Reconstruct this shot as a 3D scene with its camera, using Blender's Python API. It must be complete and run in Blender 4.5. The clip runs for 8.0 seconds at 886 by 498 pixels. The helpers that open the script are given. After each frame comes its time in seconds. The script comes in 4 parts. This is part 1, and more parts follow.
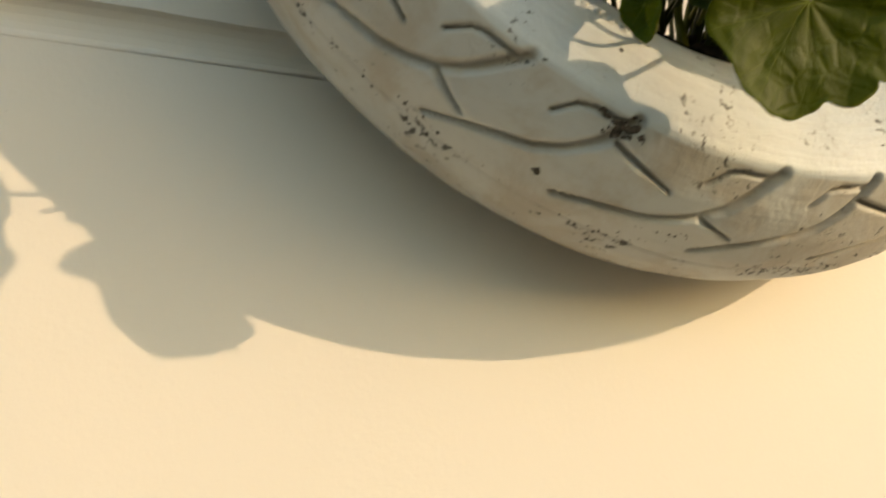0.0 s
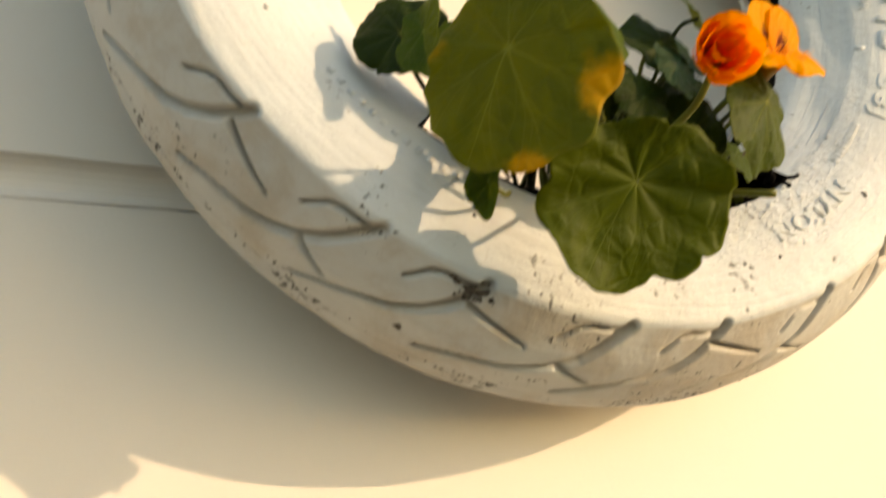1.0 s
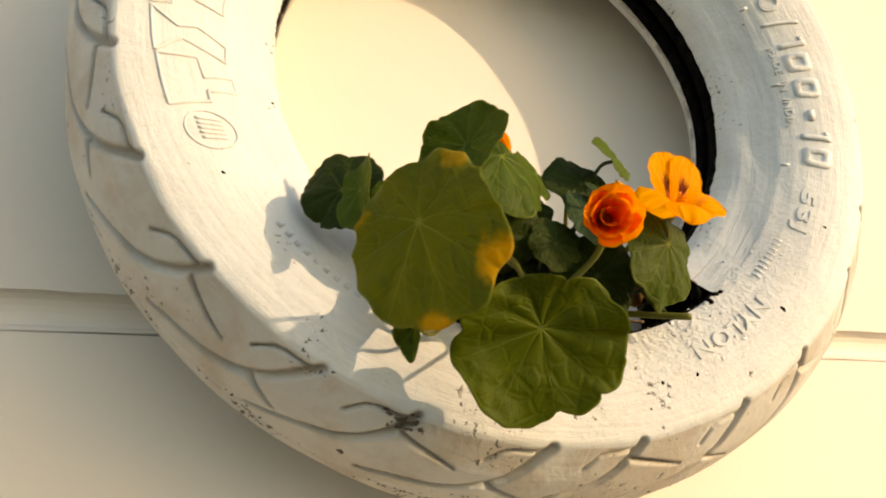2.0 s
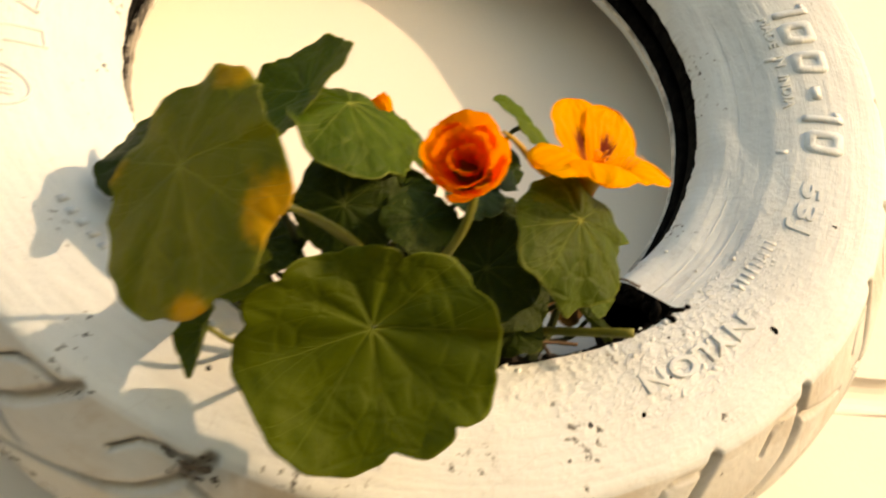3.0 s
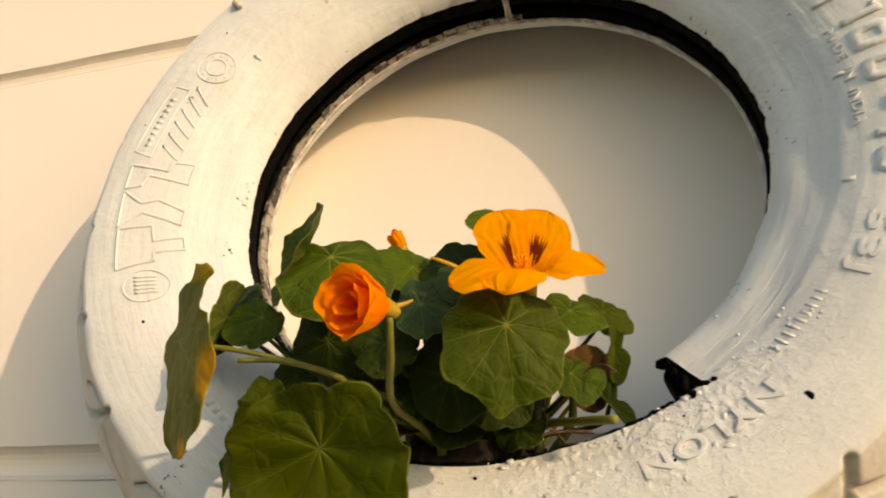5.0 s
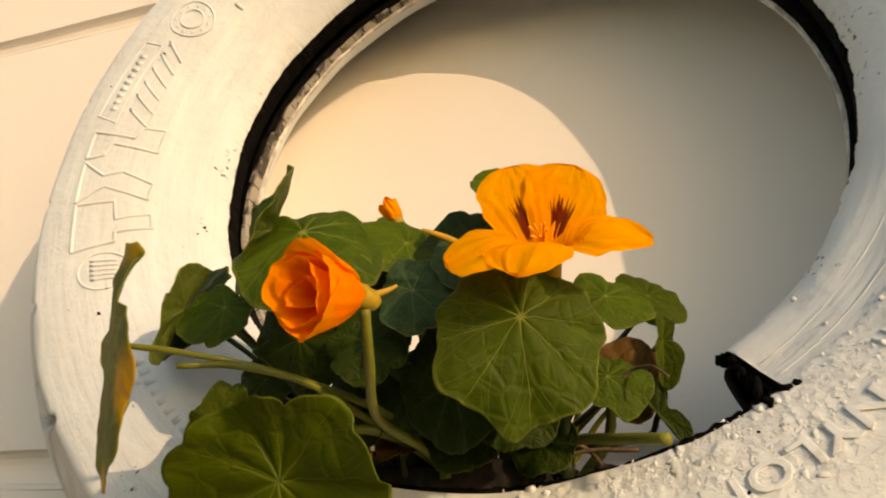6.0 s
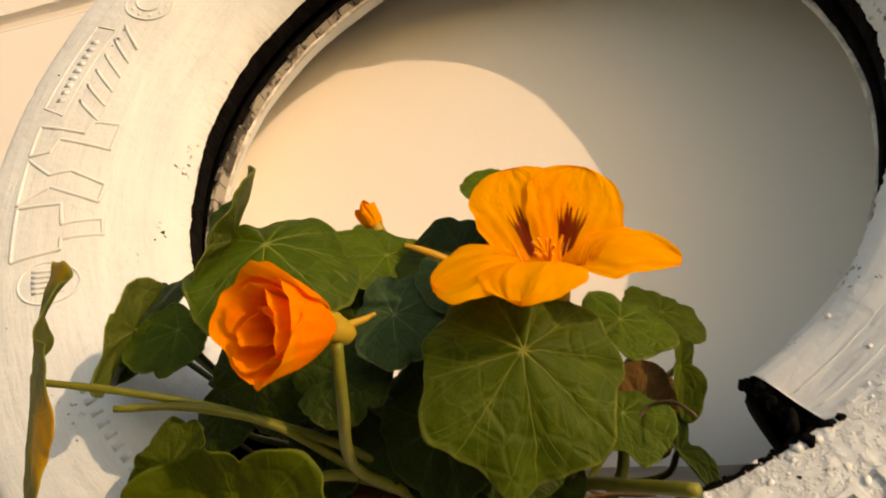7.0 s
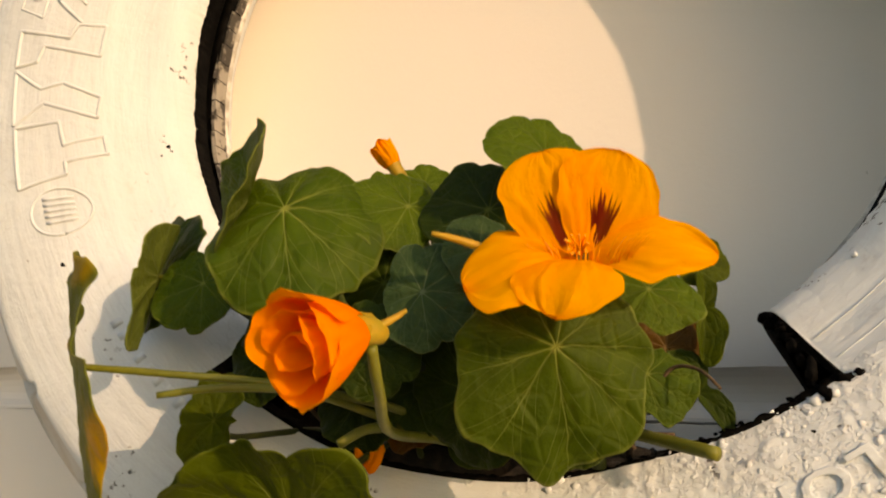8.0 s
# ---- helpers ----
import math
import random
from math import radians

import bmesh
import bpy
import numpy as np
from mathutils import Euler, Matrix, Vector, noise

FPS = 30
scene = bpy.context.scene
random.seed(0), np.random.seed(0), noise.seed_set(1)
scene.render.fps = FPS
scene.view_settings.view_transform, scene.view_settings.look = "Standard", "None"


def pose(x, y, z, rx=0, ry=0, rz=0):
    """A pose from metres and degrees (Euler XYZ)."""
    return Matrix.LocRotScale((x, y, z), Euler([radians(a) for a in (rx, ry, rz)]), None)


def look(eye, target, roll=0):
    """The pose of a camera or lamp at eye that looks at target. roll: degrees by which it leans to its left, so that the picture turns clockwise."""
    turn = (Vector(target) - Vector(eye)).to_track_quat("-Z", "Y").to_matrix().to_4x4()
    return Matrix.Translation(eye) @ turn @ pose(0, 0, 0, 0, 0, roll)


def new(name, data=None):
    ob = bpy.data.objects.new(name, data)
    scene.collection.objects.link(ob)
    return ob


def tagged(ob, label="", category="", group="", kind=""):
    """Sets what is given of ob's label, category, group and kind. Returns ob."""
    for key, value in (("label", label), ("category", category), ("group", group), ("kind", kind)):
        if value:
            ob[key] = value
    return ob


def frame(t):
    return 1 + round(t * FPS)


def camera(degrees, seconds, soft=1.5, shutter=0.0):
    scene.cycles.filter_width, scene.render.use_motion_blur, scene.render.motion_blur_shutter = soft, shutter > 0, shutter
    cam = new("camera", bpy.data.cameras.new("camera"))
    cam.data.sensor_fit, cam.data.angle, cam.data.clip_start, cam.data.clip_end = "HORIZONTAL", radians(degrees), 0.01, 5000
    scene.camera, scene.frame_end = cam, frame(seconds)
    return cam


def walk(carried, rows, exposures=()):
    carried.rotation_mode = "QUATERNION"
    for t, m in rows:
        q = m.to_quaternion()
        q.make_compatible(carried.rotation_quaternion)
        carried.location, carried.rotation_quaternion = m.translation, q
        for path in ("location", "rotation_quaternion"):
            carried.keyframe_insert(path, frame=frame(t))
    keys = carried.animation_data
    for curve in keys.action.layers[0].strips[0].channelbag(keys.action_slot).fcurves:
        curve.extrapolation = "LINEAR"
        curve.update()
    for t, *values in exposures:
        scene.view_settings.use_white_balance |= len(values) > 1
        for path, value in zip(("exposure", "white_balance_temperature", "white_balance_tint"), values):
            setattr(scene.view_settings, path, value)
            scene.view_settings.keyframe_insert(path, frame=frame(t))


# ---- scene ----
import itertools

cam = camera(62.93, 8.0, soft=1.9, shutter=0.5)
PATH = [
    (0.0, -0.1967, -0.2658, 1.0601, 107.13, 1.6, -18.67),
    (0.5, -0.176, -0.2879, 1.0811, 106.09, 0.86, -18.35),
    (1.0, -0.1617, -0.3086, 1.101, 108.15, 1.94, -18.99),
    (1.5, -0.1581, -0.3484, 1.1229, 110.08, 1.36, -18.95),
    (1.7, -0.153, -0.362, 1.124, 110.63, 1.78, -18.09),
    (2.8, -0.075, -0.322, 1.125, 115.42, 0.57, -14.23),
    (3.0, -0.0502, -0.2954, 1.1256, 117.64, 0.17, -12.79),
    (3.5, -0.0136, -0.2902, 1.1328, 122.85, 0.19, -4.2),
    (4.0, 0.0411, -0.3256, 1.1379, 120.87, -2.34, 8.72),
    (4.5, 0.0703, -0.3302, 1.1272, 120.56, -2.4, 14.5),
    (4.7, 0.0712, -0.3311, 1.1262, 122.27, -3.23, 14.72),
    (5.8, 0.0734, -0.2883, 1.1533, 119.96, -3.66, 20.87),
    (6.0, 0.0655, -0.2781, 1.1575, 119.92, -4.3, 18.86),
    (6.5, 0.0615, -0.2656, 1.1713, 119.25, -3.5, 18.51),
    (7.0, 0.0565, -0.2584, 1.1769, 119.13, -3.26, 17.92),
    (7.5, 0.0507, -0.258, 1.1957, 109.24, -2.84, 18.58),
    (8.0, 0.0533, -0.2705, 1.2123, 103.99, -1.56, 18.8),
]
EXPOSURES = [(0.0, 0.13, 7750, 2), (0.5, 0.26, 7950, 5), (1.0, 0.46, 8150, 7), (1.5, 0.46, 8300, 10), (3.0, 0.57, 8700, 10), (3.5, 0.80, 9100, 12),
             (4.0, 0.16, 8150, 10), (4.5, 0.16, 8050, 10), (6.0, 0.12, 8500, 12), (7.0, 0.06, 8700, 14), (8.0, 0.11, 8600, 14)]
walk(cam, [(r[0], pose(*r[1:])) for r in PATH], EXPOSURES)

# ---- world and sun ----
SUN_TO = Vector((0.0810, -0.0580, 0.0287)).normalized()
world = bpy.data.worlds.new("sky")
scene.world = world
world.use_nodes = True
wn = world.node_tree.nodes
sky = wn.new("ShaderNodeTexSky")
sky.sky_type = "NISHITA"
sky.sun_disc = False
sky.sun_elevation = math.asin(SUN_TO.z)
sky.sun_rotation = math.atan2(SUN_TO.x, SUN_TO.y)
sky.dust_density = 0.95
sky.air_density = 1.0
wn["Background"].inputs["Strength"].default_value = 0.20
world.node_tree.links.new(sky.outputs[0], wn["Background"].inputs[0])
sun_data = bpy.data.lights.new("sun", "SUN")
sun_data.energy, sun_data.angle, sun_data.color = 2.6, radians(0.45), (1.0, 0.74, 0.52)
sun = new("sun", sun_data)
sun.matrix_world = look(SUN_TO * 6 + Vector((0, 0, 1.3)), (0, 0, 1.3))

# ---- materials ----
CZ = 1.35                       # height of the tyre's centre
AXIS_Y = -0.0455                # the tyre's middle plane; the wall's face is y = 0


class Nodes:
    """A small builder for node materials."""

    def __init__(self, name):
        self.mat = bpy.data.materials.new(name)
        self.mat.use_nodes = True
        self.tree = self.mat.node_tree
        self.bsdf = self.tree.nodes["Principled BSDF"]
        self.out = self.tree.nodes["Material Output"]

    def add(self, kind, **inputs):
        node = self.tree.nodes.new("ShaderNode" + kind)
        for key, value in inputs.items():
            self.set(node, key.replace("_", " "), value)
        return node

    def set(self, node, key, value):
        slot = node.inputs[int(key)] if key.isdigit() else node.inputs[key]
        if isinstance(value, bpy.types.NodeSocket):
            self.tree.links.new(value, slot)
        else:
            slot.default_value = value

    def coords(self, kind="Object"):
        return self.add("TexCoord").outputs[kind]

    def noise(self, vector, scale, detail=4.0, rough=0.55, distortion=0.0):
        return self.add("TexNoise", Vector=vector, Scale=scale, Detail=detail, Roughness=rough, Distortion=distortion).outputs["Fac"]

    def math(self, op, a, b=0.0, c=0.0, clamp=False):
        node = self.add("Math")
        node.operation, node.use_clamp = op, clamp
        for n, v in enumerate((a, b, c)):
            self.set(node, str(n), v)
        return node.outputs[0]

    def step(self, x, lo, hi):
        node = self.add("MapRange", Value=x)
        node.interpolation_type = "SMOOTHSTEP"
        for key, v in (("From Min", lo), ("From Max", hi), ("To Min", 0.0), ("To Max", 1.0)):
            node.inputs[key].default_value = v
        return node.outputs[0]

    def mix(self, fac, a, b):
        node = self.add("Mix")
        node.data_type = "RGBA"
        self.set(node, "0", fac)
        for slot, v in ((6, a), (7, b)):
            self.set(node, str(slot), v if isinstance(v, bpy.types.NodeSocket) else (*v, 1.0))
        return node.outputs[2]

    def bump(self, height, strength, distance):
        return self.add("Bump", Height=height, Strength=strength, Distance=distance).outputs[0]

    def done(self, color, rough=0.6, normal=None, spec=0.5, translucent=0.0, glow=None):
        self.set(self.bsdf, "Base Color", color if isinstance(color, bpy.types.NodeSocket) else (*color, 1.0))
        self.set(self.bsdf, "Roughness", rough)
        self.set(self.bsdf, "Specular IOR Level", spec)
        if normal is not None:
            self.set(self.bsdf, "Normal", normal)
        if translucent:
            tr = self.add("BsdfTranslucent")
            self.set(tr, "Color", glow if glow is not None else color)
            if normal is not None:
                self.set(tr, "Normal", normal)
            mixer = self.add("MixShader")
            self.set(mixer, "0", translucent)
            self.tree.links.new(self.bsdf.outputs[0], mixer.inputs[1])
            self.tree.links.new(tr.outputs[0], mixer.inputs[2])
            self.tree.links.new(mixer.outputs[0], self.out.inputs[0])
        return self.mat


def wall_paint():
    m = Nodes("wall_paint")
    p = m.coords()
    broad = m.noise(p, 3.0, 3)
    fine = m.noise(p, 60.0, 5)
    speck = m.step(m.noise(p, 190.0, 2), 0.80, 0.84)
    col = m.mix(broad, (0.78, 0.735, 0.675), (0.85, 0.81, 0.755))
    col = m.mix(m.math("MULTIPLY", speck, 0.35), col, (0.35, 0.31, 0.25))
    tall = m.math("ADD", m.math("MULTIPLY", fine, 0.5), m.noise(p, 420.0, 3))
    return m.done(col, 0.66, m.bump(tall, 0.10, 0.001), 0.25)


def tyre_paint():
    m = Nodes("tyre_paint")
    p = m.coords()
    broad = m.noise(p, 14.0, 4)
    fine = m.noise(p, 260.0, 5, 0.6)
    # brush strokes run round the tyre
    sep = m.add("SeparateXYZ", Vector=p)
    dx, dz = sep.outputs[0], m.math("SUBTRACT", sep.outputs[2], 0.2202)
    rad = m.math("SQRT", m.math("ADD", m.math("MULTIPLY", dx, dx), m.math("MULTIPLY", dz, dz)))
    turn = m.math("ARCTAN2", dz, dx)
    lane = m.add("CombineXYZ", X=m.math("MULTIPLY", rad, 420.0), Y=m.math("MULTIPLY", turn, 7.0), Z=m.math("MULTIPLY", sep.outputs[1], 60.0)).outputs[0]
    brush = m.noise(lane, 1.0, 4, 0.6)
    crack = m.add("TexVoronoi", Vector=m.add("VectorMath").outputs[0], Scale=70.0)
    crack.feature = "DISTANCE_TO_EDGE"
    warp = m.add("VectorMath")
    warp.operation = "MULTIPLY_ADD"
    m.set(warp, "0", m.add("TexNoise", Vector=p, Scale=60.0, Detail=3.0).outputs["Color"])
    m.set(warp, "1", (0.02, 0.02, 0.02))
    m.set(warp, "2", p)
    m.set(crack, "Vector", warp.outputs[0])
    split = m.math("MULTIPLY", m.math("SUBTRACT", 1.0, m.math("MULTIPLY", crack.outputs["Distance"], 28.0), clamp=True), m.step(m.noise(p, 24.0, 3), 0.54, 0.62))
    col = m.mix(m.step(broad, 0.35, 0.68), (0.665, 0.720, 0.742), (0.580, 0.625, 0.645))
    col = m.mix(m.math("MULTIPLY", m.step(brush, 0.45, 0.75), 0.30), col, (0.53, 0.55, 0.55))
    col = m.mix(m.math("MULTIPLY", split, 0.12), col, (0.30, 0.27, 0.23))
    scuff = m.math("MULTIPLY", m.step(m.noise(p, 55.0, 6, 0.7, 0.6), 0.58, 0.72), m.step(m.noise(p, 9.0, 3), 0.46, 0.62))
    col = m.mix(m.math("MULTIPLY", scuff, 0.38), col, (0.30, 0.285, 0.26))
    # Tread paint: dirtier, and darkened further to carry the shade lying on it.
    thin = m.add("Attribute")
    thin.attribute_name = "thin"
    dirt_shade = m.math("MULTIPLY", thin.outputs["Fac"], m.math("ADD", 0.36, m.math("MULTIPLY", m.step(m.noise(p, 30.0, 5, 0.65, 0.4), 0.42, 0.66), 0.42)))
    col = m.mix(dirt_shade, col, (0.43, 0.385, 0.315))
    dirt = m.add("Attribute")
    dirt.attribute_name = "dirt"
    col = m.mix(m.math("MULTIPLY", dirt.outputs["Fac"], 0.48), col, (0.24, 0.20, 0.15))
    worn = m.add("Attribute")
    worn.attribute_name = "wear"
    w = worn.outputs["Fac"]
    fleck = m.math("MULTIPLY", m.step(m.math("ADD", m.noise(p, 330.0, 4, 0.65), m.math("MULTIPLY", w, 0.16)), 0.63, 0.68),
                   m.step(m.math("ADD", m.noise(p, 42.0, 4), m.math("MULTIPLY", w, 0.16)), 0.60, 0.66))
    chip = m.step(m.math("ADD", m.noise(p, 150.0, 5, 0.7), m.math("MULTIPLY", w, 0.20)), 0.78, 0.82)
    bare = m.math("MAXIMUM", fleck, chip, clamp=True)
    col = m.mix(m.math("MULTIPLY", bare, 0.9), col, (0.05, 0.045, 0.04))
    rough = m.math("ADD", 0.42, m.math("MULTIPLY", m.noise(p, 40.0, 3), 0.2))
    tall = m.math("ADD", m.math("MULTIPLY", m.noise(p, 120.0, 4), 0.8), m.math("ADD", m.math("MULTIPLY", fine, 0.4), m.math("MULTIPLY", brush, 0.8)))
    tall = m.math("SUBTRACT", tall, m.math("ADD", m.math("MULTIPLY", bare, 0.5), m.math("MULTIPLY", split, 0.10)))
    dab = m.noise(p, 34.0, 5, 0.6, 0.8)
    crust = m.add("Attribute")
    crust.attribute_name = "crust"
    grit = m.add("TexVoronoi", Vector=warp.outputs[0], Scale=620.0)
    grain = m.math("MULTIPLY", m.step(m.noise(p, 520.0, 4, 0.7), 0.48, 0.62), m.math("SUBTRACT", 1.0, grit.outputs["Distance"]))
    tall = m.math("ADD", tall, m.math("MULTIPLY", m.math("MULTIPLY", grain, crust.outputs["Fac"]), 1.9))
    tall = m.math("ADD", tall, m.math("MULTIPLY", dab, 1.6))
    return m.done(col, rough, m.bump(tall, 0.44, 0.0013), 0.35)


def rubber():
    m = Nodes("bare_rubber")
    p = m.coords()
    n = m.noise(p, 180.0, 5, 0.65)
    col = m.mix(m.step(n, 0.4, 0.75), (0.002, 0.002, 0.002), (0.010, 0.009, 0.008))
    return m.done(col, 0.9, m.bump(n, 0.5, 0.002), 0.05)


def bead_paint():
    m = Nodes("overspray_on_bead")
    p = m.coords()
    n = m.noise(p, 150.0, 5, 0.7)
    col = m.mix(m.step(m.noise(p, 130.0, 4, 0.65), 0.46, 0.56), (0.30, 0.28, 0.245), (0.045, 0.040, 0.034))
    return m.done(col, 0.6, m.bump(n, 0.4, 0.001))


def soil_mat():
    m = Nodes("dark_soil")
    p = m.coords()
    n = m.noise(p, 260.0, 6, 0.7)
    col = m.mix(m.step(n, 0.35, 0.7), (0.006, 0.005, 0.004), (0.032, 0.024, 0.017))
    return m.done(col, 0.9, m.bump(n, 0.8, 0.003))


def leaf_mat(name, low, high, vein, edge=None, edge_amount=0.0, translucent=0.4, glow=(0.20, 0.24, 0.015)):
    m = Nodes(name)
    uv = m.add("UVMap").outputs[0]
    wob = m.add("TexNoise", Vector=uv, Scale=2.3, Detail=2.0).outputs["Color"]
    off = m.add("VectorMath")
    off.operation = "MULTIPLY_ADD"
    m.set(off, "0", wob)
    m.set(off, "1", (0.09, 0.09, 0.0))
    m.set(off, "2", uv)
    sep = m.add("SeparateXYZ", Vector=off.outputs[0])
    x = m.math("SUBTRACT", sep.outputs[0], 0.045)
    y = m.math("SUBTRACT", sep.outputs[1], 0.045)
    rho = m.math("SQRT", m.math("ADD", m.math("MULTIPLY", x, x), m.math("MULTIPLY", y, y)))
    phi = m.math("ARCTAN2", y, x)
    slot = 2 * math.pi / 9
    rel = m.math("ABSOLUTE", m.math("SUBTRACT", m.math("FLOORED_MODULO", phi, slot), slot / 2))
    away = m.math("MULTIPLY", rho, m.math("SINE", m.math("SUBTRACT", slot / 2, rel)))
    width = m.math("SUBTRACT", 0.0150, m.math("MULTIPLY", rho, 0.0112))
    main = m.math("SUBTRACT", 1.0, m.math("DIVIDE", away, width), clamp=True)
    # each main vein forks twice on its way out
    turn = m.math("SUBTRACT", slot / 2, rel)
    fork = 0.0
    for start, spread, size in ((0.34, 0.42, 0.0062), (0.60, 0.52, 0.0048), (0.16, 0.62, 0.0040)):
        line = m.math("ABSOLUTE", m.math("SUBTRACT", turn, m.math("MULTIPLY", m.math("SUBTRACT", rho, start), spread)))
        line = m.math("SUBTRACT", 1.0, m.math("DIVIDE", m.math("MULTIPLY", line, rho), size), clamp=True)
        fork = m.math("MAXIMUM", fork, m.math("MULTIPLY", line, m.step(rho, start, start + 0.05)))
    cell = m.add("TexVoronoi", Vector=off.outputs[0], Scale=4.6)
    cell.feature = "DISTANCE_TO_EDGE"
    outer = m.step(rho, 0.18, 0.5)
    net = m.math("MULTIPLY", m.math("SUBTRACT", 1.0, m.step(cell.outputs["Distance"], 0.0, 0.20)), outer)
    twig = m.math("MULTIPLY", m.math("SUBTRACT", 1.0, m.step(cell.outputs["Distance"], 0.0, 0.035)), outer)
    hub = m.math("SUBTRACT", 1.0, m.step(rho, 0.025, 0.085))
    lines = m.math("MAXIMUM", m.math("MULTIPLY", main, 0.85), m.math("MAXIMUM", m.math("MULTIPLY", fork, 0.50), m.math("MAXIMUM", m.math("MULTIPLY", twig, 0.10), m.math("MULTIPLY", net, 0.05))))
    lines = m.math("MAXIMUM", lines, hub, clamp=True)
    broad = m.noise(uv, 2.2, 4)
    fine = m.noise(uv, 26.0, 5, 0.65)
    tone = m.math("ADD", m.math("MULTIPLY", broad, 0.7), m.math("MULTIPLY", fine, 0.3))
    rand = m.add("ObjectInfo").outputs["Random"]
    tone = m.math("ADD", tone, m.math("MULTIPLY", m.math("SUBTRACT", rand, 0.5), 0.25))
    col = m.mix(m.step(tone, 0.3, 0.72), low, high)
    through_col = m.mix(m.step(tone, 0.3, 0.72), tuple(0.8 * v for v in glow), glow)
    if edge is not None:
        amount = 0.0
        for at, size, power in (((0.78, -0.56, 0.0), 0.32, 1.0), ((0.02, -1.0, 0.0), 0.24, 0.8), ((0.62, 0.78, 0.0), 0.26, 0.45), ((-0.95, 0.2, 0.0), 0.20, 0.4)):
            gap = m.add("VectorMath")
            gap.operation = "DISTANCE"
            m.set(gap, "0", off.outputs[0])
            m.set(gap, "1", tuple(v + 0.045 for v in at))
            near = m.math("ADD", gap.outputs["Value"], m.math("MULTIPLY", m.math("SUBTRACT", m.noise(uv, 5.0, 4), 0.5), 0.35))
            spot = m.math("MULTIPLY", m.math("SUBTRACT", 1.0, m.step(near, size * 0.45, size)), power)
            amount = m.math("MAXIMUM", amount, spot)
        amount = m.math("MULTIPLY", amount, edge_amount)
        col = m.mix(amount, col, edge)
        through_col = m.mix(amount, through_col, (0.80, 0.46, 0.02))
    col = m.mix(m.math("MULTIPLY", lines, 0.80), col, vein)
    through_col = m.mix(m.math("MULTIPLY", lines, 0.5), through_col, tuple(1.6 * v for v in glow))
    rim = m.math("MULTIPLY", m.step(rho, 0.965, 0.995), 0.4)
    col = m.mix(rim, col, vein)
    tall = m.math("SUBTRACT", m.math("MULTIPLY", fine, 0.5), m.math("MAXIMUM", m.math("MAXIMUM", m.math("MULTIPLY", main, 0.9), m.math("MULTIPLY", fork, 0.7)), m.math("MULTIPLY", net, 0.6)))
    return m.done(col, 0.48, m.bump(tall, 0.40, 0.0011), 0.14, translucent, through_col)


def petal_mat(name, pale, deep, marks):
    m = Nodes(name)
    uv = m.add("UVMap").outputs[0]
    sep = m.add("SeparateXYZ", Vector=uv)
    across, along = sep.outputs[0], sep.outputs[1]
    squeeze = m.add("CombineXYZ", X=m.math("MULTIPLY", across, 4.0), Y=m.math("MULTIPLY", along, 2.2)).outputs[0]
    n = m.noise(squeeze, 1.0, 3.0, 0.5)
    col = m.mix(m.step(m.math("ADD", m.math("MULTIPLY", n, 0.6), m.math("MULTIPLY", along, 0.4)), 0.25, 0.8), deep, pale)
    if marks:
        # a fan of fine dark rays from the claw
        lean = m.math("DIVIDE", across, m.math("ADD", along, 0.10))
        ray = m.add("TexNoise", Vector=m.add("CombineXYZ", X=m.math("MULTIPLY", lean, 12.0), Y=0.3).outputs[0], Scale=1.0, Detail=3.0).outputs["Fac"]
        side = m.math("ABSOLUTE", lean)
        reach = m.math("ADD", m.math("SUBTRACT", 0.55, m.math("MULTIPLY", side, 0.22)), m.math("MULTIPLY", m.math("SUBTRACT", ray, 0.5), 0.85))
        fan = m.math("SUBTRACT", 1.0, m.step(m.math("ADD", side, m.math("MULTIPLY", m.math("SUBTRACT", ray, 0.5), -0.5)), 0.46, 0.62))
        dark = m.math("MULTIPLY", m.math("MULTIPLY", m.step(m.math("SUBTRACT", reach, along), -0.03, 0.07), fan), m.step(along, 0.02, 0.10))
        col = m.mix(dark, col, (0.16, 0.008, 0.004))
    see = m.mix(0.15, col, (1.0, 0.66, 0.02))
    crinkle = m.math("ADD", m.math("MULTIPLY", n, 0.35), m.math("MULTIPLY", m.noise(uv, 16.0, 4, 0.6), m.math("ADD", 0.25, m.math("MULTIPLY", along, 0.6))))
    return m.done(col, 0.6, m.bump(crinkle, 0.32, 0.0010), 0.08, 0.42, see)


def stem_mat(name, a, b):
    m = Nodes(name)
    p = m.coords()
    n = m.noise(p, 90.0, 4)
    col = m.mix(m.step(n, 0.35, 0.7), a, b)
    return m.done(col, 0.45, m.bump(m.noise(p, 500.0, 3), 0.2, 0.0006), 0.4, 0.18, col)


def plain(name, a, b, scale, rough=0.6, bump=0.2):
    m = Nodes(name)
    p = m.coords()
    n = m.noise(p, scale, 5, 0.6)
    return m.done(m.mix(m.step(n, 0.35, 0.68), a, b), rough, m.bump(n, bump, 0.002))


WALL = wall_paint()
PAINT = tyre_paint()
RUBBER = rubber()
BEAD = bead_paint()
SOIL = soil_mat()
LEAF = leaf_mat("leaf_green", (0.048, 0.094, 0.004), (0.088, 0.148, 0.006), (0.36, 0.40, 0.09), glow=(0.30, 0.34, 0.004))
# Olive: partly the leaf's own hue, partly the flower's shade painted in.
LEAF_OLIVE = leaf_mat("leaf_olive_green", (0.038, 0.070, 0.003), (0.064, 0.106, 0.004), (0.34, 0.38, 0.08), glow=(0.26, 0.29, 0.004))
LEAF_MID = leaf_mat("leaf_deep_green", (0.040, 0.064, 0.002), (0.072, 0.104, 0.003), (0.20, 0.25, 0.04), glow=(0.36, 0.38, 0.003))
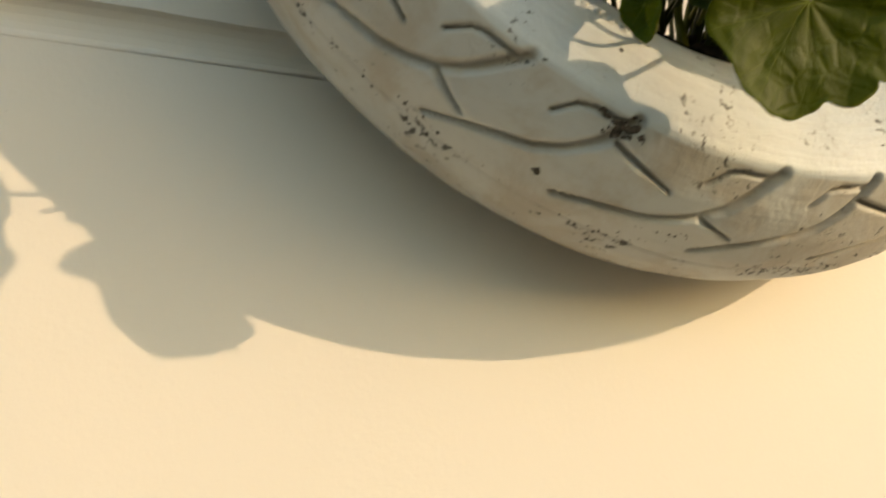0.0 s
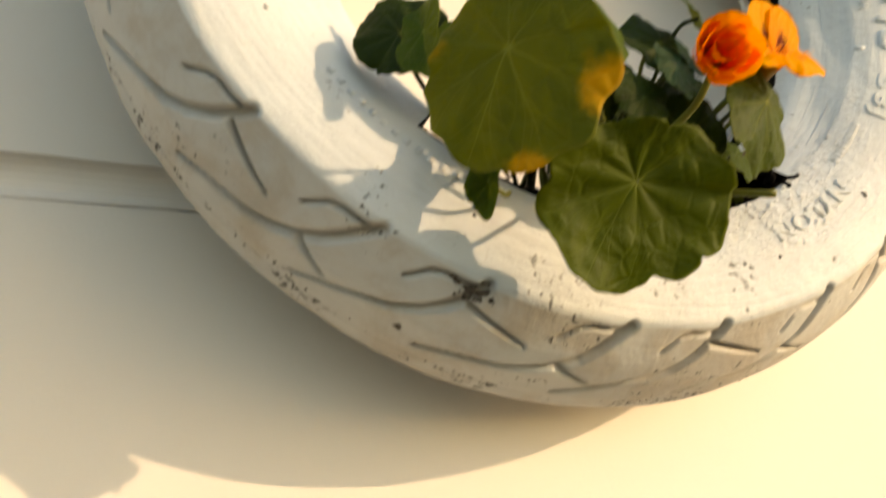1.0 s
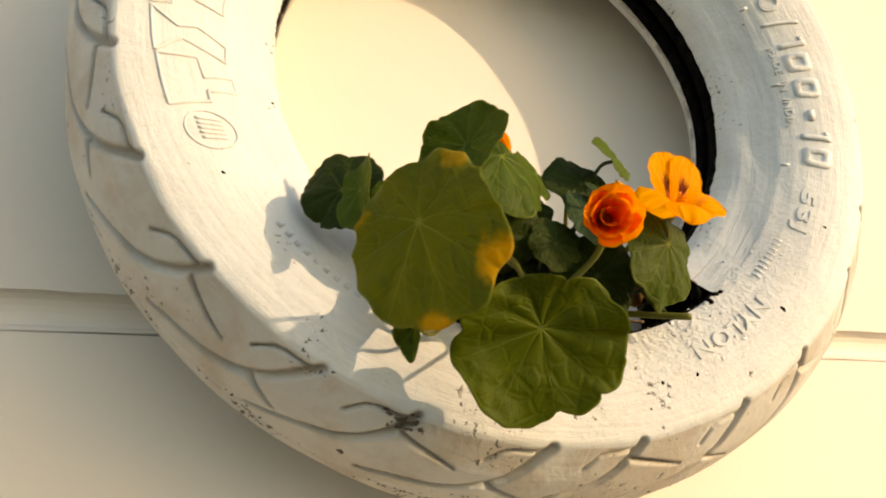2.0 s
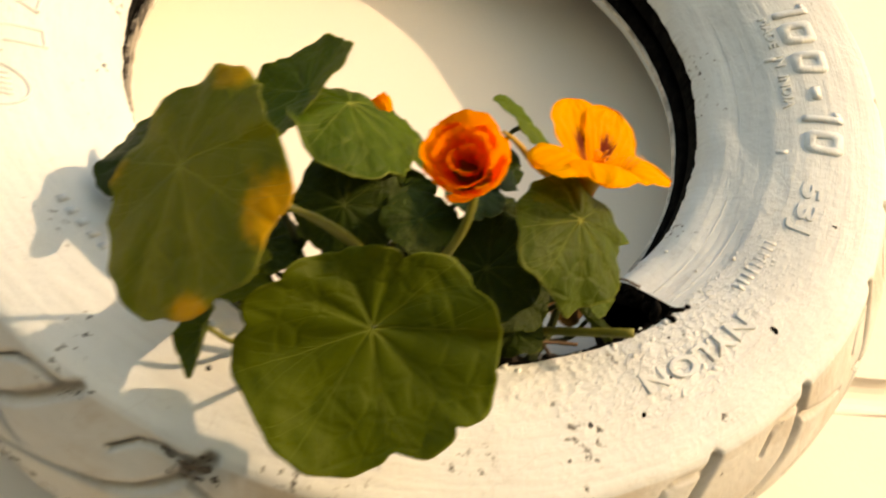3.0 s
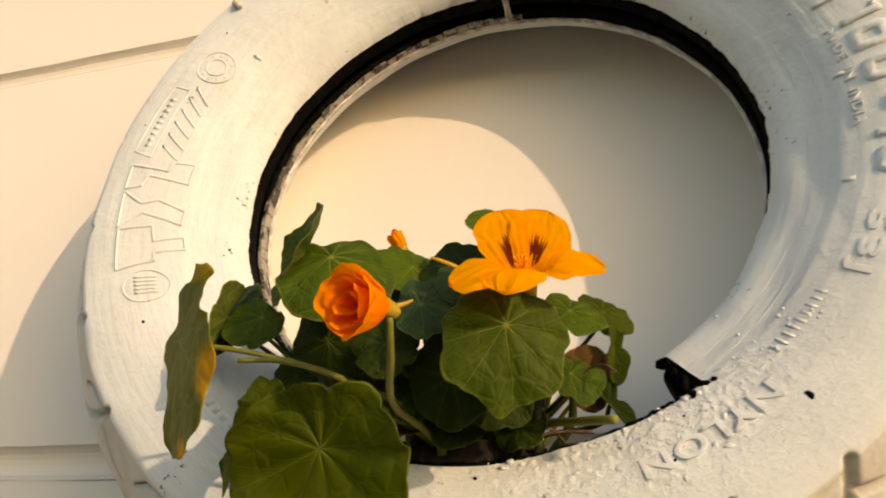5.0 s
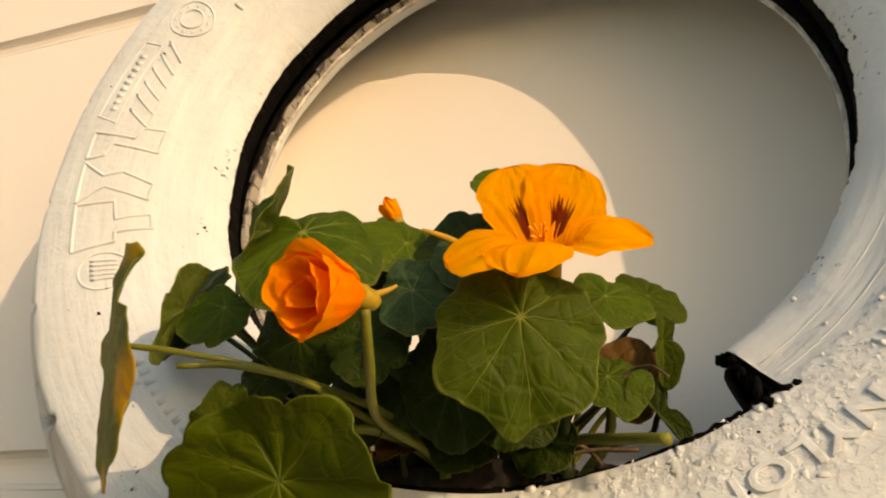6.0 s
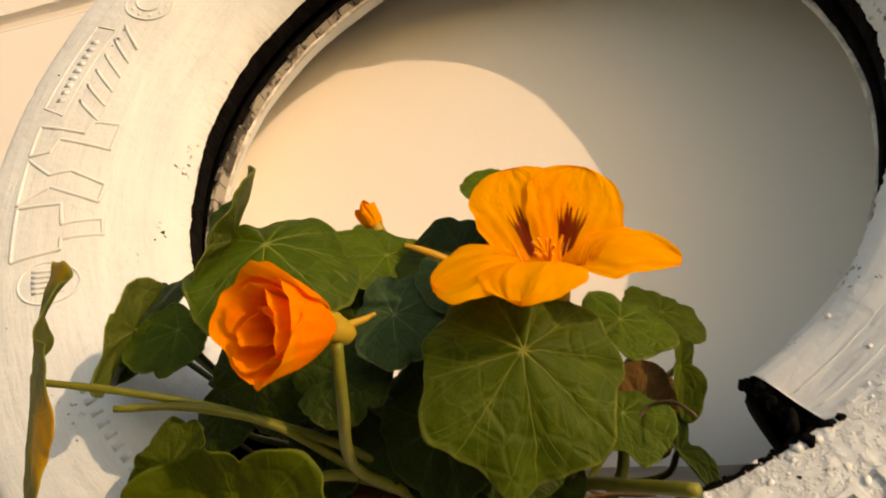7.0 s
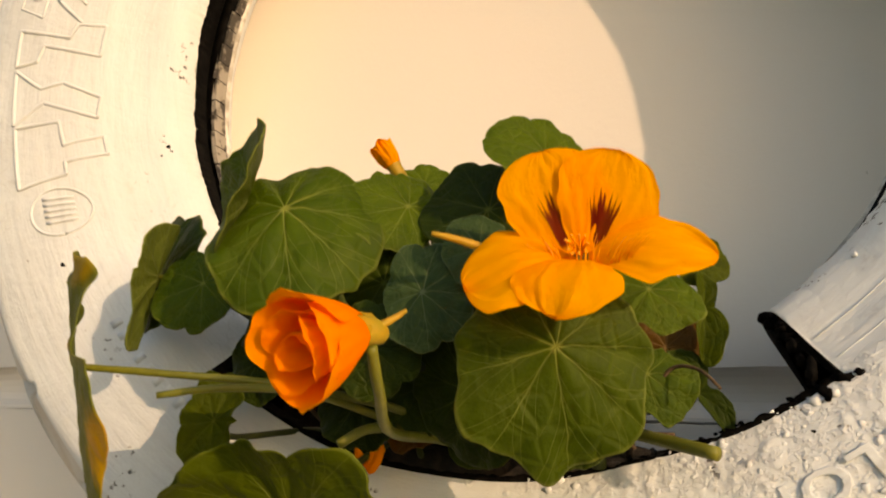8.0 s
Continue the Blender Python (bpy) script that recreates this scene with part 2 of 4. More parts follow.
# Dark green of inner and rear leaves, their shade put into the colour.
LEAF_SHADED = leaf_mat("leaf_dark_shaded", (0.018, 0.037, 0.003), (0.034, 0.060, 0.004), (0.14, 0.18, 0.04), translucent=0.32, glow=(0.18, 0.20, 0.003))
LEAF_BLUE = leaf_mat("leaf_grey_green", (0.028, 0.062, 0.020), (0.050, 0.094, 0.028), (0.22, 0.28, 0.14), translucent=0.28, glow=(0.14, 0.20, 0.012))
LEAF_YELLOW = leaf_mat("leaf_yellowing", (0.058, 0.090, 0.008), (0.094, 0.126, 0.012), (0.24, 0.27, 0.07), (0.74, 0.44, 0.015), 0.95, 0.46, (0.44, 0.45, 0.006))
UNDER_YELLOW = leaf_mat("leaf_yellowing_underside", (0.100, 0.120, 0.026), (0.150, 0.165, 0.040), (0.30, 0.32, 0.12), (0.74, 0.42, 0.03), 0.95, 0.46, (0.44, 0.45, 0.010))
LEAF_BROWN = leaf_mat("leaf_reddish", (0.11, 0.058, 0.010), (0.18, 0.088, 0.012), (0.30, 0.20, 0.08), translucent=0.35, glow=(0.30, 0.13, 0.01))
UNDER_GREEN = leaf_mat("leaf_underside", (0.085, 0.120, 0.020), (0.125, 0.165, 0.030), (0.36, 0.40, 0.14), glow=(0.31, 0.32, 0.006))
# Darker underside shared by the shaded inner leaves and the grey-green ones.
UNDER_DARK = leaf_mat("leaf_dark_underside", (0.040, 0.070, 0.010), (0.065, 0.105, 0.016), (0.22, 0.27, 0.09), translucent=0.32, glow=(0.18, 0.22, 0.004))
UNDER = {"leaf_green": UNDER_GREEN, "leaf_olive_green": UNDER_GREEN, "leaf_deep_green": UNDER_GREEN, "leaf_dark_shaded": UNDER_DARK, "leaf_grey_green": UNDER_DARK,
         "leaf_yellowing": UNDER_YELLOW, "leaf_reddish": LEAF_BROWN}
PETAL = petal_mat("petal_orange", (0.99, 0.41, 0.004), (0.97, 0.35, 0.003), False)
PETAL_MARKED = petal_mat("petal_orange_with_dark_rays", (0.99, 0.41, 0.004), (0.97, 0.36, 0.003), True)
PETAL_WARM = petal_mat("petal_warm_orange", (0.99, 0.30, 0.004), (0.97, 0.24, 0.003), False)
PETAL_RED = petal_mat("petal_red_orange", (0.98, 0.29, 0.004), (0.96, 0.22, 0.003), False)
STEM = stem_mat("stem_green", (0.13, 0.145, 0.014), (0.20, 0.205, 0.026))
# Stalks deep among the leaves: the shade there is put into the colour.
STEM_SHADED = stem_mat("stem_shaded_green", (0.03, 0.045, 0.008), (0.06, 0.075, 0.014))
STAMEN = plain("stamen_orange", (0.86, 0.30, 0.006), (0.92, 0.38, 0.012), 300, 0.5)
CALYX = plain("calyx_yellow_green", (0.44, 0.24, 0.006), (0.28, 0.21, 0.008), 160, 0.6)
EARTH = plain("trodden_ground", (0.045, 0.042, 0.030), (0.075, 0.068, 0.050), 5, 0.9)
SCUFFED = plain("scuffed_rubber", (0.022, 0.020, 0.017), (0.13, 0.115, 0.095), 900, 0.8)
CORD = plain("painted_cord", (0.34, 0.32, 0.28), (0.74, 0.72, 0.68), 160, 0.7, 0.5)
DRY = plain("dry_stalk", (0.06, 0.036, 0.016), (0.15, 0.095, 0.045), 300, 0.8)

# ---- building helpers ----
BASE = {}


def thing(name, at, label, category, group="", kind=""):
    ob = new(name)
    ob.empty_display_size = 0.02
    ob.location = at
    BASE[ob.name] = Vector(at)
    return tagged(ob, label, category, group, kind)


def part(name, mesh, material, parent, label="", smooth=True):
    """Links a bmesh or mesh, given in world metres, as one part under a thing or a part."""
    if isinstance(mesh, bmesh.types.BMesh):
        me = bpy.data.meshes.new(name)
        mesh.to_mesh(me)
        mesh.free()
    else:
        me = mesh
        me.name = name
    root = BASE[parent.name]
    me.transform(Matrix.Translation(-root))
    for material_ in material if isinstance(material, (list, tuple)) else [material]:
        me.materials.append(material_)
    if smooth:
        me.polygons.foreach_set("use_smooth", [True] * len(me.polygons))
    ob = new(name, me)
    ob.parent = parent
    BASE[ob.name] = root
    return tagged(ob, label)


def mesh_from(verts, faces, uvs=None):
    me = bpy.data.meshes.new("mesh")
    me.from_pydata([tuple(v) for v in verts], [], [tuple(f) for f in faces])
    if uvs is not None:
        layer = me.uv_layers.new(name="UVMap")
        idx = np.empty(len(me.loops), dtype=np.int32)
        me.loops.foreach_get("vertex_index", idx)
        layer.data.foreach_set("uv", np.asarray(uvs, dtype=np.float32)[idx].ravel())
    me.update()
    return me


def spline(points, n):
    """A smooth line through a few points (Catmull-Rom)."""
    p = [Vector(q) for q in points]
    p = [p[0] * 2 - p[1]] + p + [p[-1] * 2 - p[-2]]
    out = []
    spans = len(p) - 3
    for k in range(n + 1):
        u = k / n * spans
        i = min(int(u), spans - 1)
        t = u - i
        a, b, c, d = p[i:i + 4]
        out.append(0.5 * ((2 * b) + (c - a) * t + (2 * a - 5 * b + 4 * c - d) * t * t + (3 * b - a - 3 * c + d) * t ** 3))
    return out


def tube(points, r0, r1, n=18, sides=10, bumps=0.0, seed=0):
    rng = random.Random(seed)
    line = spline(points, n)
    verts, faces = [], []
    up = Vector((0.3, 0.2, 1)).normalized()
    for k, q in enumerate(line):
        ahead = (line[min(k + 1, n)] - line[max(k - 1, 0)]).normalized()
        a = ahead.cross(up).normalized()
        b = a.cross(ahead)
        r = (r0 + (r1 - r0) * k / n) * (1 + bumps * rng.uniform(-1, 1))
        for s in range(sides):
            w = 2 * math.pi * s / sides
            verts.append(q + a * (r * math.cos(w)) + b * (r * math.sin(w)))
    for k in range(n):
        for s in range(sides):
            t = (s + 1) % sides
            faces.append((k * sides + s, k * sides + t, (k + 1) * sides + t, (k + 1) * sides + s))
    faces.append(tuple(range(sides))[::-1])
    faces.append(tuple(n * sides + s for s in range(sides)))
    return mesh_from(verts, faces)

# ---- setting: ground and boarded wall ----
def ground():
    v = [(-60, -80, 0), (60, -80, 0), (60, 40, 0), (-60, 40, 0)]
    me = mesh_from(v, [(0, 1, 2, 3)])
    me.materials.append(EARTH)
    tagged(new("ground", me), "bare trodden earth in front of the wall", "ground", kind="structure")


def plank(z0, height, seed):
    """One lapped board: a nose that laps the board below, a cove above it with a sharp lip, then the flat face."""
    line = [(0.022, 0.0), (0.0006, 0.0), (0.0002, 0.0004), (0.0004, 0.0016), (0.0030, 0.0028), (0.0066, 0.0045), (0.0082, 0.0075), (0.0080, 0.0105),
            (0.0072, 0.0135), (0.0056, 0.0162), (0.0030, 0.0182), (0.0, 0.0192)]
    line += [(0.0, 0.0192 + (height - 0.0200) * k / 6) for k in range(1, 7)] + [(0.0004, height - 0.0005), (0.022, height - 0.0004)]
    xs = [-4.0, -2.0, -1.0] + [-0.7 + 0.005 * k for k in range(281)] + [1.0, 2.0, 4.0]
    verts, faces, m = [], [], len(line)
    for x in xs:
        low = 0.0007 * noise.noise((x * 9, seed, 0)) + 0.0004 * noise.noise((x * 40, seed, 3))
        high = 0.0008 * noise.noise((x * 11, seed, 7)) + 0.0005 * noise.noise((x * 60, seed, 9))
        for k, (y, z) in enumerate(line):
            wob = low if 0 < k < 5 else (high if 6 < k < 12 else 0.0)
            verts.append((x, y, z0 + z + wob))
    for i in range(len(xs) - 1):
        for k in range(m - 1):
            faces.append((i * m + k, i * m + k + 1, (i + 1) * m + k + 1, (i + 1) * m + k))
    return mesh_from(verts, faces)


def wall():
    ob = thing("wall_north", (0, 0.02, 0), "off-white painted wall of wide horizontal lapped boards", "wall", kind="structure")
    pitch, first = 0.3345, 1.2168 - 3 * 0.3345
    part("plank", plank(first - pitch, pitch, 99), WALL, ob, smooth=False)
    for k in range(8):
        part("plank", plank(first + k * pitch, pitch, k), WALL, ob, smooth=False)
    back = bmesh.new()
    bmesh.ops.create_cube(back, size=1.0, matrix=Matrix.Translation((0, 0.085, 1.4)) @ Matrix.Diagonal((8.0, 0.12, 2.8, 1)))
    part("backing", back, WALL, ob, smooth=False)


# ---- the tyre ----
FRONT = [(.1270, -.0565), (.1276, -.0590), (.1290, -.0620), (.1318, -.0652), (.1356, -.0682), (.1400, -.0708), (.1440, -.0738), (.1475, -.0764),
         (.1494, -.0781), (.1503, -.0790), (.1515, -.0798), (.1540, -.0812), (.1580, -.0835), (.1650, -.0862), (.1720, -.0882), (.1800, -.0896),
         (.1880, -.0902), (.1944, -.0901), (.1962, -.0893), (.1985, -.0870), (.2015, -.0842), (.2080, -.0778), (.2142, -.0690), (.2186, -.0575), (.2205, -.0455)]
OUTER = FRONT + [(r, 2 * AXIS_Y - y) for r, y in FRONT[-2::-1]]
INNER = [(.1274, -.0432), (.1330, -.0412), (.1380, -.0340), (.1500, -.0200), (.1650, -.0130), (.1800, -.0100), (.1930, -.0125), (.2000, -.0200), (.2035, -.0455)]
INNER = INNER + [(r, 2 * AXIS_Y - y) for r, y in INNER[-2::-1]]
CUT = (-126.0, -55.0)           # where the inner rim was cut out for planting
CUT_FRONT, CUT_BACK = 0.1490, 0.1500

# one tread element, as degrees from its shoulder tip and depth across the tread
LONG_A = [(-17.0, -.0585), (-13.2, -.0646), (-10.4, -.0684), (-7.4, -.0711), (-4.9, -.0752), (-2.6, -.0806), (-1.0, -.0853), (0.0, -.0890)]
LONG_B = [(-20.0, -.0605), (-16.9, -.0637), (-14.2, -.0655), (-11.6, -.0668), (-9.0, -.0695), (-6.6, -.0726), (-4.4, -.0770), (-2.7, -.0814), (-1.1, -.0858), (0.0, -.0887)]
TICK = [(-7.8, -.0814), (-5.9, -.0858), (-4.4, -.0868), (-2.6, -.0867), (-1.2, -.0870)]
LIMB_A = [(-0.8, -.0825), (1.8, -.0803), (4.0, -.0785), (6.1, -.0765)]
LIMB_B = [(-6.1, -.0722), (-4.3, -.0698), (-2.2, -.0670)]
TIPS = [-170.0, -154.5, -138.9, -121.9, -109.9, -93.3, -81.2, -64.4, -51.0, -34.0, -22.0, -5.0, 7.5, 24.0, 36.5, 53.0, 66.0, 82.5, 95.0, 112.0, 124.5, 141.0, 153.5, 170.0 + 3]


def arc_of(profile):
    p = np.array(profile)
    return p, np.r_[0, np.cumsum(np.hypot(*np.diff(p, axis=0).T))]


def front_y(r):
    """The height of the outer sidewall towards the viewer at radius r."""
    f = np.array(FRONT[:17])
    return float(np.interp(r, f[:, 0], f[:, 1]))


def on_tyre(deg, r, lift=0.0):
    a = radians(deg)
    return Vector((r * math.cos(a), front_y(r) - lift, CZ + r * math.sin(a)))


def on_tread(deg, y, lift=0.0):
    p = np.array(OUTER[16:33])
    r = float(np.interp(y, p[:, 1], p[:, 0])) + lift
    a = radians(deg)
    return Vector((r * math.cos(a), y, CZ + r * math.sin(a)))


def seg_dist(px, py, line, w0, w1):
    """Signed room inside a tapering stroke: 1 on its middle, 0 at its edge."""
    line = np.array(line)
    run = np.r_[0, np.cumsum(np.hypot(*np.diff(line, axis=0).T))]
    best = np.full(px.shape, -9.0)
    for k in range(len(line) - 1):
        a, b = line[k], line[k + 1]
        d = b - a
        t = np.clip(((px - a[0]) * d[0] + (py - a[1]) * d[1]) / (d @ d), 0, 1)
        dist = np.hypot(px - a[0] - t * d[0], py - a[1] - t * d[1])
        width = w0 + (w1 - w0) * (run[k] + t * (run[k + 1] - run[k])) / run[-1]
        best = np.maximum(best, 1 - dist / width)
    return best


def tyre_shell():
    rng = np.random.RandomState(4)
    columns = 1400
    p, s = arc_of(OUTER)
    lip = np.interp(-.0120, p[16:33, 1], s[16:33])
    stations = np.r_[np.arange(0, lip, 0.0009), np.arange(lip, s[-1], 0.004), s[-1]]
    # round the polyline a little
    fine = np.linspace(0, s[-1], 1200)
    fr, fy = np.interp(fine, s, p[:, 0]), np.interp(fine, s, p[:, 1])
    kernel = np.ones(9) / 9
    fr[8:-8], fy[8:-8] = np.convolve(fr, kernel, "same")[8:-8], np.convolve(fy, kernel, "same")[8:-8]
    r0, y0 = np.interp(stations, fine, fr), np.interp(stations, fine, fy)
    dr, dy = np.gradient(r0, stations), np.gradient(y0, stations)
    nr, ny = -dy, dr
    size = np.hypot(nr, ny)
    nr, ny = nr / size, ny / size
    flip = np.sign(nr[len(nr) // 2])
    nr, ny = nr * flip, ny * flip
    ang = np.linspace(-180, 180, columns, endpoint=False)
    rows = len(stations)
    push = np.zeros((columns, rows))
    wear = np.full((columns, rows), 0.05)
    dirt = np.zeros((columns, rows))
    crust = np.zeros((columns, rows))
    s_of_y = lambda y: np.interp(y, p[16:33, 1], s[16:33])
    tread = (stations > s[17]) & (stations < s[31])
    ti = np.where(tread)[0]
    for side in (0, 1):
        for n, tip in enumerate(TIPS):
            limb, long = (LIMB_A, LONG_A) if n % 2 == 0 else (LIMB_B, LONG_B)
            if side:
                tip = tip + 7.0
            grow = lambda line: [(radians(a) * 0.208, s_of_y(2 * AXIS_Y - y if side else y)) for a, y in line]
            rel = (ang - tip + 180) % 360 - 180
            ci = np.where((rel > -23) & (rel < 10))[0]
            px = (np.radians(rel[ci]) * 0.208)[:, None] * np.ones(len(ti))
            py = np.ones(len(ci))[:, None] * stations[ti]
            room = seg_dist(px, py, grow(long), 0.0010, 0.0031)
            for line, a, b in ((TICK, 0.0008, 0.0014), (limb, 0.0019, 0.0009)):
                room = np.maximum(room, seg_dist(px, py, grow(line), a, b))
            cut = np.clip(room / 0.75, 0, 1)
            cut = cut * cut * (3 - 2 * cut)
            lipup = np.clip((room + 0.9) / 0.9, 0, 1) * (room < 0) * 0.00022
            block = push[np.ix_(ci, ti)]
            push[np.ix_(ci, ti)] = np.minimum(block, -0.0030 * cut) + np.where(block > -1e-5, lipup, 0)
            dirt[np.ix_(ci, ti)] = np.maximum(dirt[np.ix_(ci, ti)], cut * np.clip(0.25 + 0.75 * (px / 0.02 + 1), 0.25, 1))
            tipy = grow([(-0.4, -.0865)])[0]
            close = np.exp(-((px - tipy[0]) ** 2 + (py - tipy[1]) ** 2) / 0.0045 ** 2)
            wear[np.ix_(ci, ti)] = np.maximum(wear[np.ix_(ci, ti)], close * (1.0 if n == 4 else rng.uniform(0.0, 0.45)))
    # fine uneven paint, drips and lumps, heaviest low on the front wall
    lumps = np.zeros((columns, rows))
    for _ in range(260):
        a, r, q = rng.normal(-67, 11), rng.uniform(.1495, .174), rng.uniform(.0004, .0010)
        k = int(np.interp(front_y(r), np.linspace(-.0902, -.058, 5), np.arange(5)))
        j = int(np.argmin(np.abs(r0[:rows // 2] - r) + 10 * (stations[:rows // 2] > s[17])))
        i = int((a + 180) / 360 * columns)
        for di in range(-3, 4):
            for dj in range(-3, 4):
                d2 = (di * 0.00072) ** 2 + (dj * 0.0009) ** 2
                jj, ii = j + dj, (i + di) % columns
                if 0 <= jj < rows:
                    lumps[ii, jj] = max(lumps[ii, jj], q * 0.5 * math.exp(-d2 / (q * q)))
    push += np.minimum(lumps, 0.0012)
    front = (stations < s[17]) & (r0 > .1485)
    for i in np.where((ang > -104) & (ang < -24))[0]:
        heavy = math.exp(-((ang[i] + 64) / 20) ** 2)
        ca, sa = math.cos(radians(ang[i])), math.sin(radians(ang[i]))
        for k in np.where(front)[0]:
            q = Vector((r0[k] * ca, 0.0, r0[k] * sa))
            inner = math.exp(-max(0.0, r0[k] - .160) / .016)
            grit = max(0.0, noise.noise(q * 420) + 0.5 * noise.noise(q * 900 + Vector((3, 1, 2))) - 0.05)
            crust[i, k] = heavy * inner
            push[i, k] += heavy * inner * (0.00055 * grit + 0.00018 * noise.noise(q * 170))
    # a fine moulding line round the crown, its paint flecked off, and chips on the front bead
    push -= (0.0007 * np.exp(-((y0 + .0525) / .0007) ** 2) * (r0 > .19))[None, :]
    band = np.exp(-((y0 + .050) / .007) ** 2) + 0.8 * np.exp(-((y0 + .012) / .012) ** 2)
    wear = np.maximum(wear, 0.66 * band[None, :] * (r0 > .19)[None, :])
    wear = np.maximum(wear, 0.42 * (np.exp(-((r0 - .1285) / .0022) ** 2) * (y0 < AXIS_Y))[None, :])
    low = np.exp(-((ang + 95) / 45) ** 2)[:, None] * (y0 < -.08)[None, :]
    wear = np.maximum(wear, 0.30 * low)
    wear = np.maximum(wear, np.where(tread, 0.22, 0.0)[None, :])
    a = np.radians(ang)[:, None]
    wob = 0.00035 * np.sin(7 * a + 1.0) + 0.0003 * np.sin(17 * a + 12 * stations[None, :] / 0.05)
    rr = r0[None, :] + nr[None, :] * push + wob
    yy = y0[None, :] + ny[None, :] * push
    toe = np.array([noise.noise((x * 0.35, 4.0, 1.0)) + 0.6 * noise.noise((x * 1.3, 8.0, 2.0)) for x in ang])
    rr += 0.0008 * toe[:, None] * np.exp(-stations / 0.004)[None, :]

    # the black inside, and the bead seats between heel and toe
    q = np.array(INNER)
    ri = np.ones((columns, 1)) * q[:, 0]
    yi = np.ones((columns, 1)) * q[:, 1]
    rr, yy = np.hstack([rr, ri]), np.hstack([yy, yi])
    total = rr.shape[1]
    plain_r, plain_y = np.r_[r0, q[:, 0]], np.r_[y0, q[:, 1]]
    outside = np.arange(total) < rows
    inside_cut = (ang > CUT[0]) & (ang < CUT[1])
    jag = np.array([noise.noise((x * 0.9, 1.0, 2.0)) + 0.5 * noise.noise((x * 3.1, 5.0, 2.0)) for x in ang])
    black = np.zeros((columns, total), bool)
    for front, limit in ((True, CUT_FRONT), (False, CUT_BACK)):
        edge = (limit + 0.0008 * jag)[:, None]
        side = (plain_y < AXIS_Y) if front else (plain_y > AXIS_Y)
        gone = inside_cut[:, None] & ((plain_r < limit + 0.0013) & side)[None, :]
        lay = np.where(outside[None, :], .0330, .0255) * (-1 if front else 1) + AXIS_Y
        if not front:
            lay = np.where(outside[None, :], .0300, .0230) + AXIS_Y
        rr = np.where(gone, edge, rr)
        yy = np.where(gone, lay, yy)
        black |= gone
    x, z = rr * np.cos(a), CZ + rr * np.sin(a)
    verts = np.stack([x, yy, z], -1).reshape(-1, 3)
    i = np.arange(columns)[:, None]
    j = np.arange(total)[None, :]
    i2, j2 = (i + 1) % columns, (j + 1) % total
    quads = np.stack([i * total + j, i2 * total + j, i2 * total + j2, i * total + j2], -1).reshape(-1, 4)
    me = bpy.data.meshes.new("shell")
    me.vertices.add(len(verts))
    me.vertices.foreach_set("co", verts.astype(np.float32).ravel())
    me.loops.add(quads.size)
    me.loops.foreach_set("vertex_index", quads.astype(np.int32).ravel())
    me.polygons.add(len(quads))
    me.polygons.foreach_set("loop_start", np.arange(0, quads.size, 4, dtype=np.int32))
    is_in = ~((j < rows - 1) & (i >= 0))
    dark = is_in | black[i, j] | black[i2, j] | black[i, j2]
    me.update(calc_edges=True)
    me.validate()
    me.materials.clear()
    # The thin mask covers the whole tread, darkened for dirt and shade.
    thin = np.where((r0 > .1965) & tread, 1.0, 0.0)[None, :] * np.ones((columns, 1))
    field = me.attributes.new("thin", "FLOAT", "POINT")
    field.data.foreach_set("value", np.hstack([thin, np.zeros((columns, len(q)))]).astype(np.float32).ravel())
    field = me.attributes.new("crust", "FLOAT", "POINT")
    field.data.foreach_set("value", np.hstack([crust, np.zeros((columns, len(q)))]).astype(np.float32).ravel())
    field = me.attributes.new("dirt", "FLOAT", "POINT")
    field.data.foreach_set("value", np.hstack([dirt, np.zeros((columns, len(q)))]).astype(np.float32).ravel())
    field = me.attributes.new("wear", "FLOAT", "POINT")
    field.data.foreach_set("value", np.hstack([wear, np.zeros((columns, len(q)))]).astype(np.float32).ravel())
    return me, dark.reshape(-1)


def bent_text(body, size, deg, r, span, height=0.0006):
    """Raised moulded letters, read clockwise with their heads outward, starting at the angle deg."""
    cu = bpy.data.curves.new("letters", "FONT")
    cu.body, cu.size, cu.space_character = body, size, 1.12
    cu.resolution_u = 3
    cu.extrude, cu.bevel_depth = height * 0.8, height * 0.35
    ob = new("letters", cu)
    me = bpy.data.meshes.new_from_object(ob.evaluated_get(bpy.context.evaluated_depsgraph_get()))
    bpy.data.objects.remove(ob)
    wide = max(v.co.x for v in me.vertices)
    for v in me.vertices:
        v.co = on_tyre(deg - span * v.co.x / wide, r + v.co.y, v.co.z)
    me.materials.clear()
    return me


def figure_zero(deg, half, r0, r1, stroke, height):
    """A squarish raised ring, its corners cut and its flanks sloping."""
    bm = bmesh.new()

    def loop(inset, lift):
        a, lo, hi = half - math.degrees(inset / 0.168), r0 + inset, r1 - inset
        c, q = 0.28 * a, 0.16 * (hi - lo)
        ring = [(a - c, lo), (a, lo + q), (a, hi - q), (a - c, hi), (c - a, hi), (-a, hi - q), (-a, lo + q), (c - a, lo)]
        return [bm.verts.new(on_tyre(deg + d, r, lift)) for d, r in ring]

    loops = [loop(-0.0003, -0.0003), loop(0.0002, height), loop(stroke - 0.0002, height), loop(stroke + 0.0003, -0.0003)]
    for a, b in zip(loops, loops[1:]):
        for k in range(8):
            bm.faces.new((a[k], a[(k + 1) % 8], b[(k + 1) % 8], b[k]))
    bmesh.ops.recalc_face_normals(bm, faces=bm.faces)
    return bm


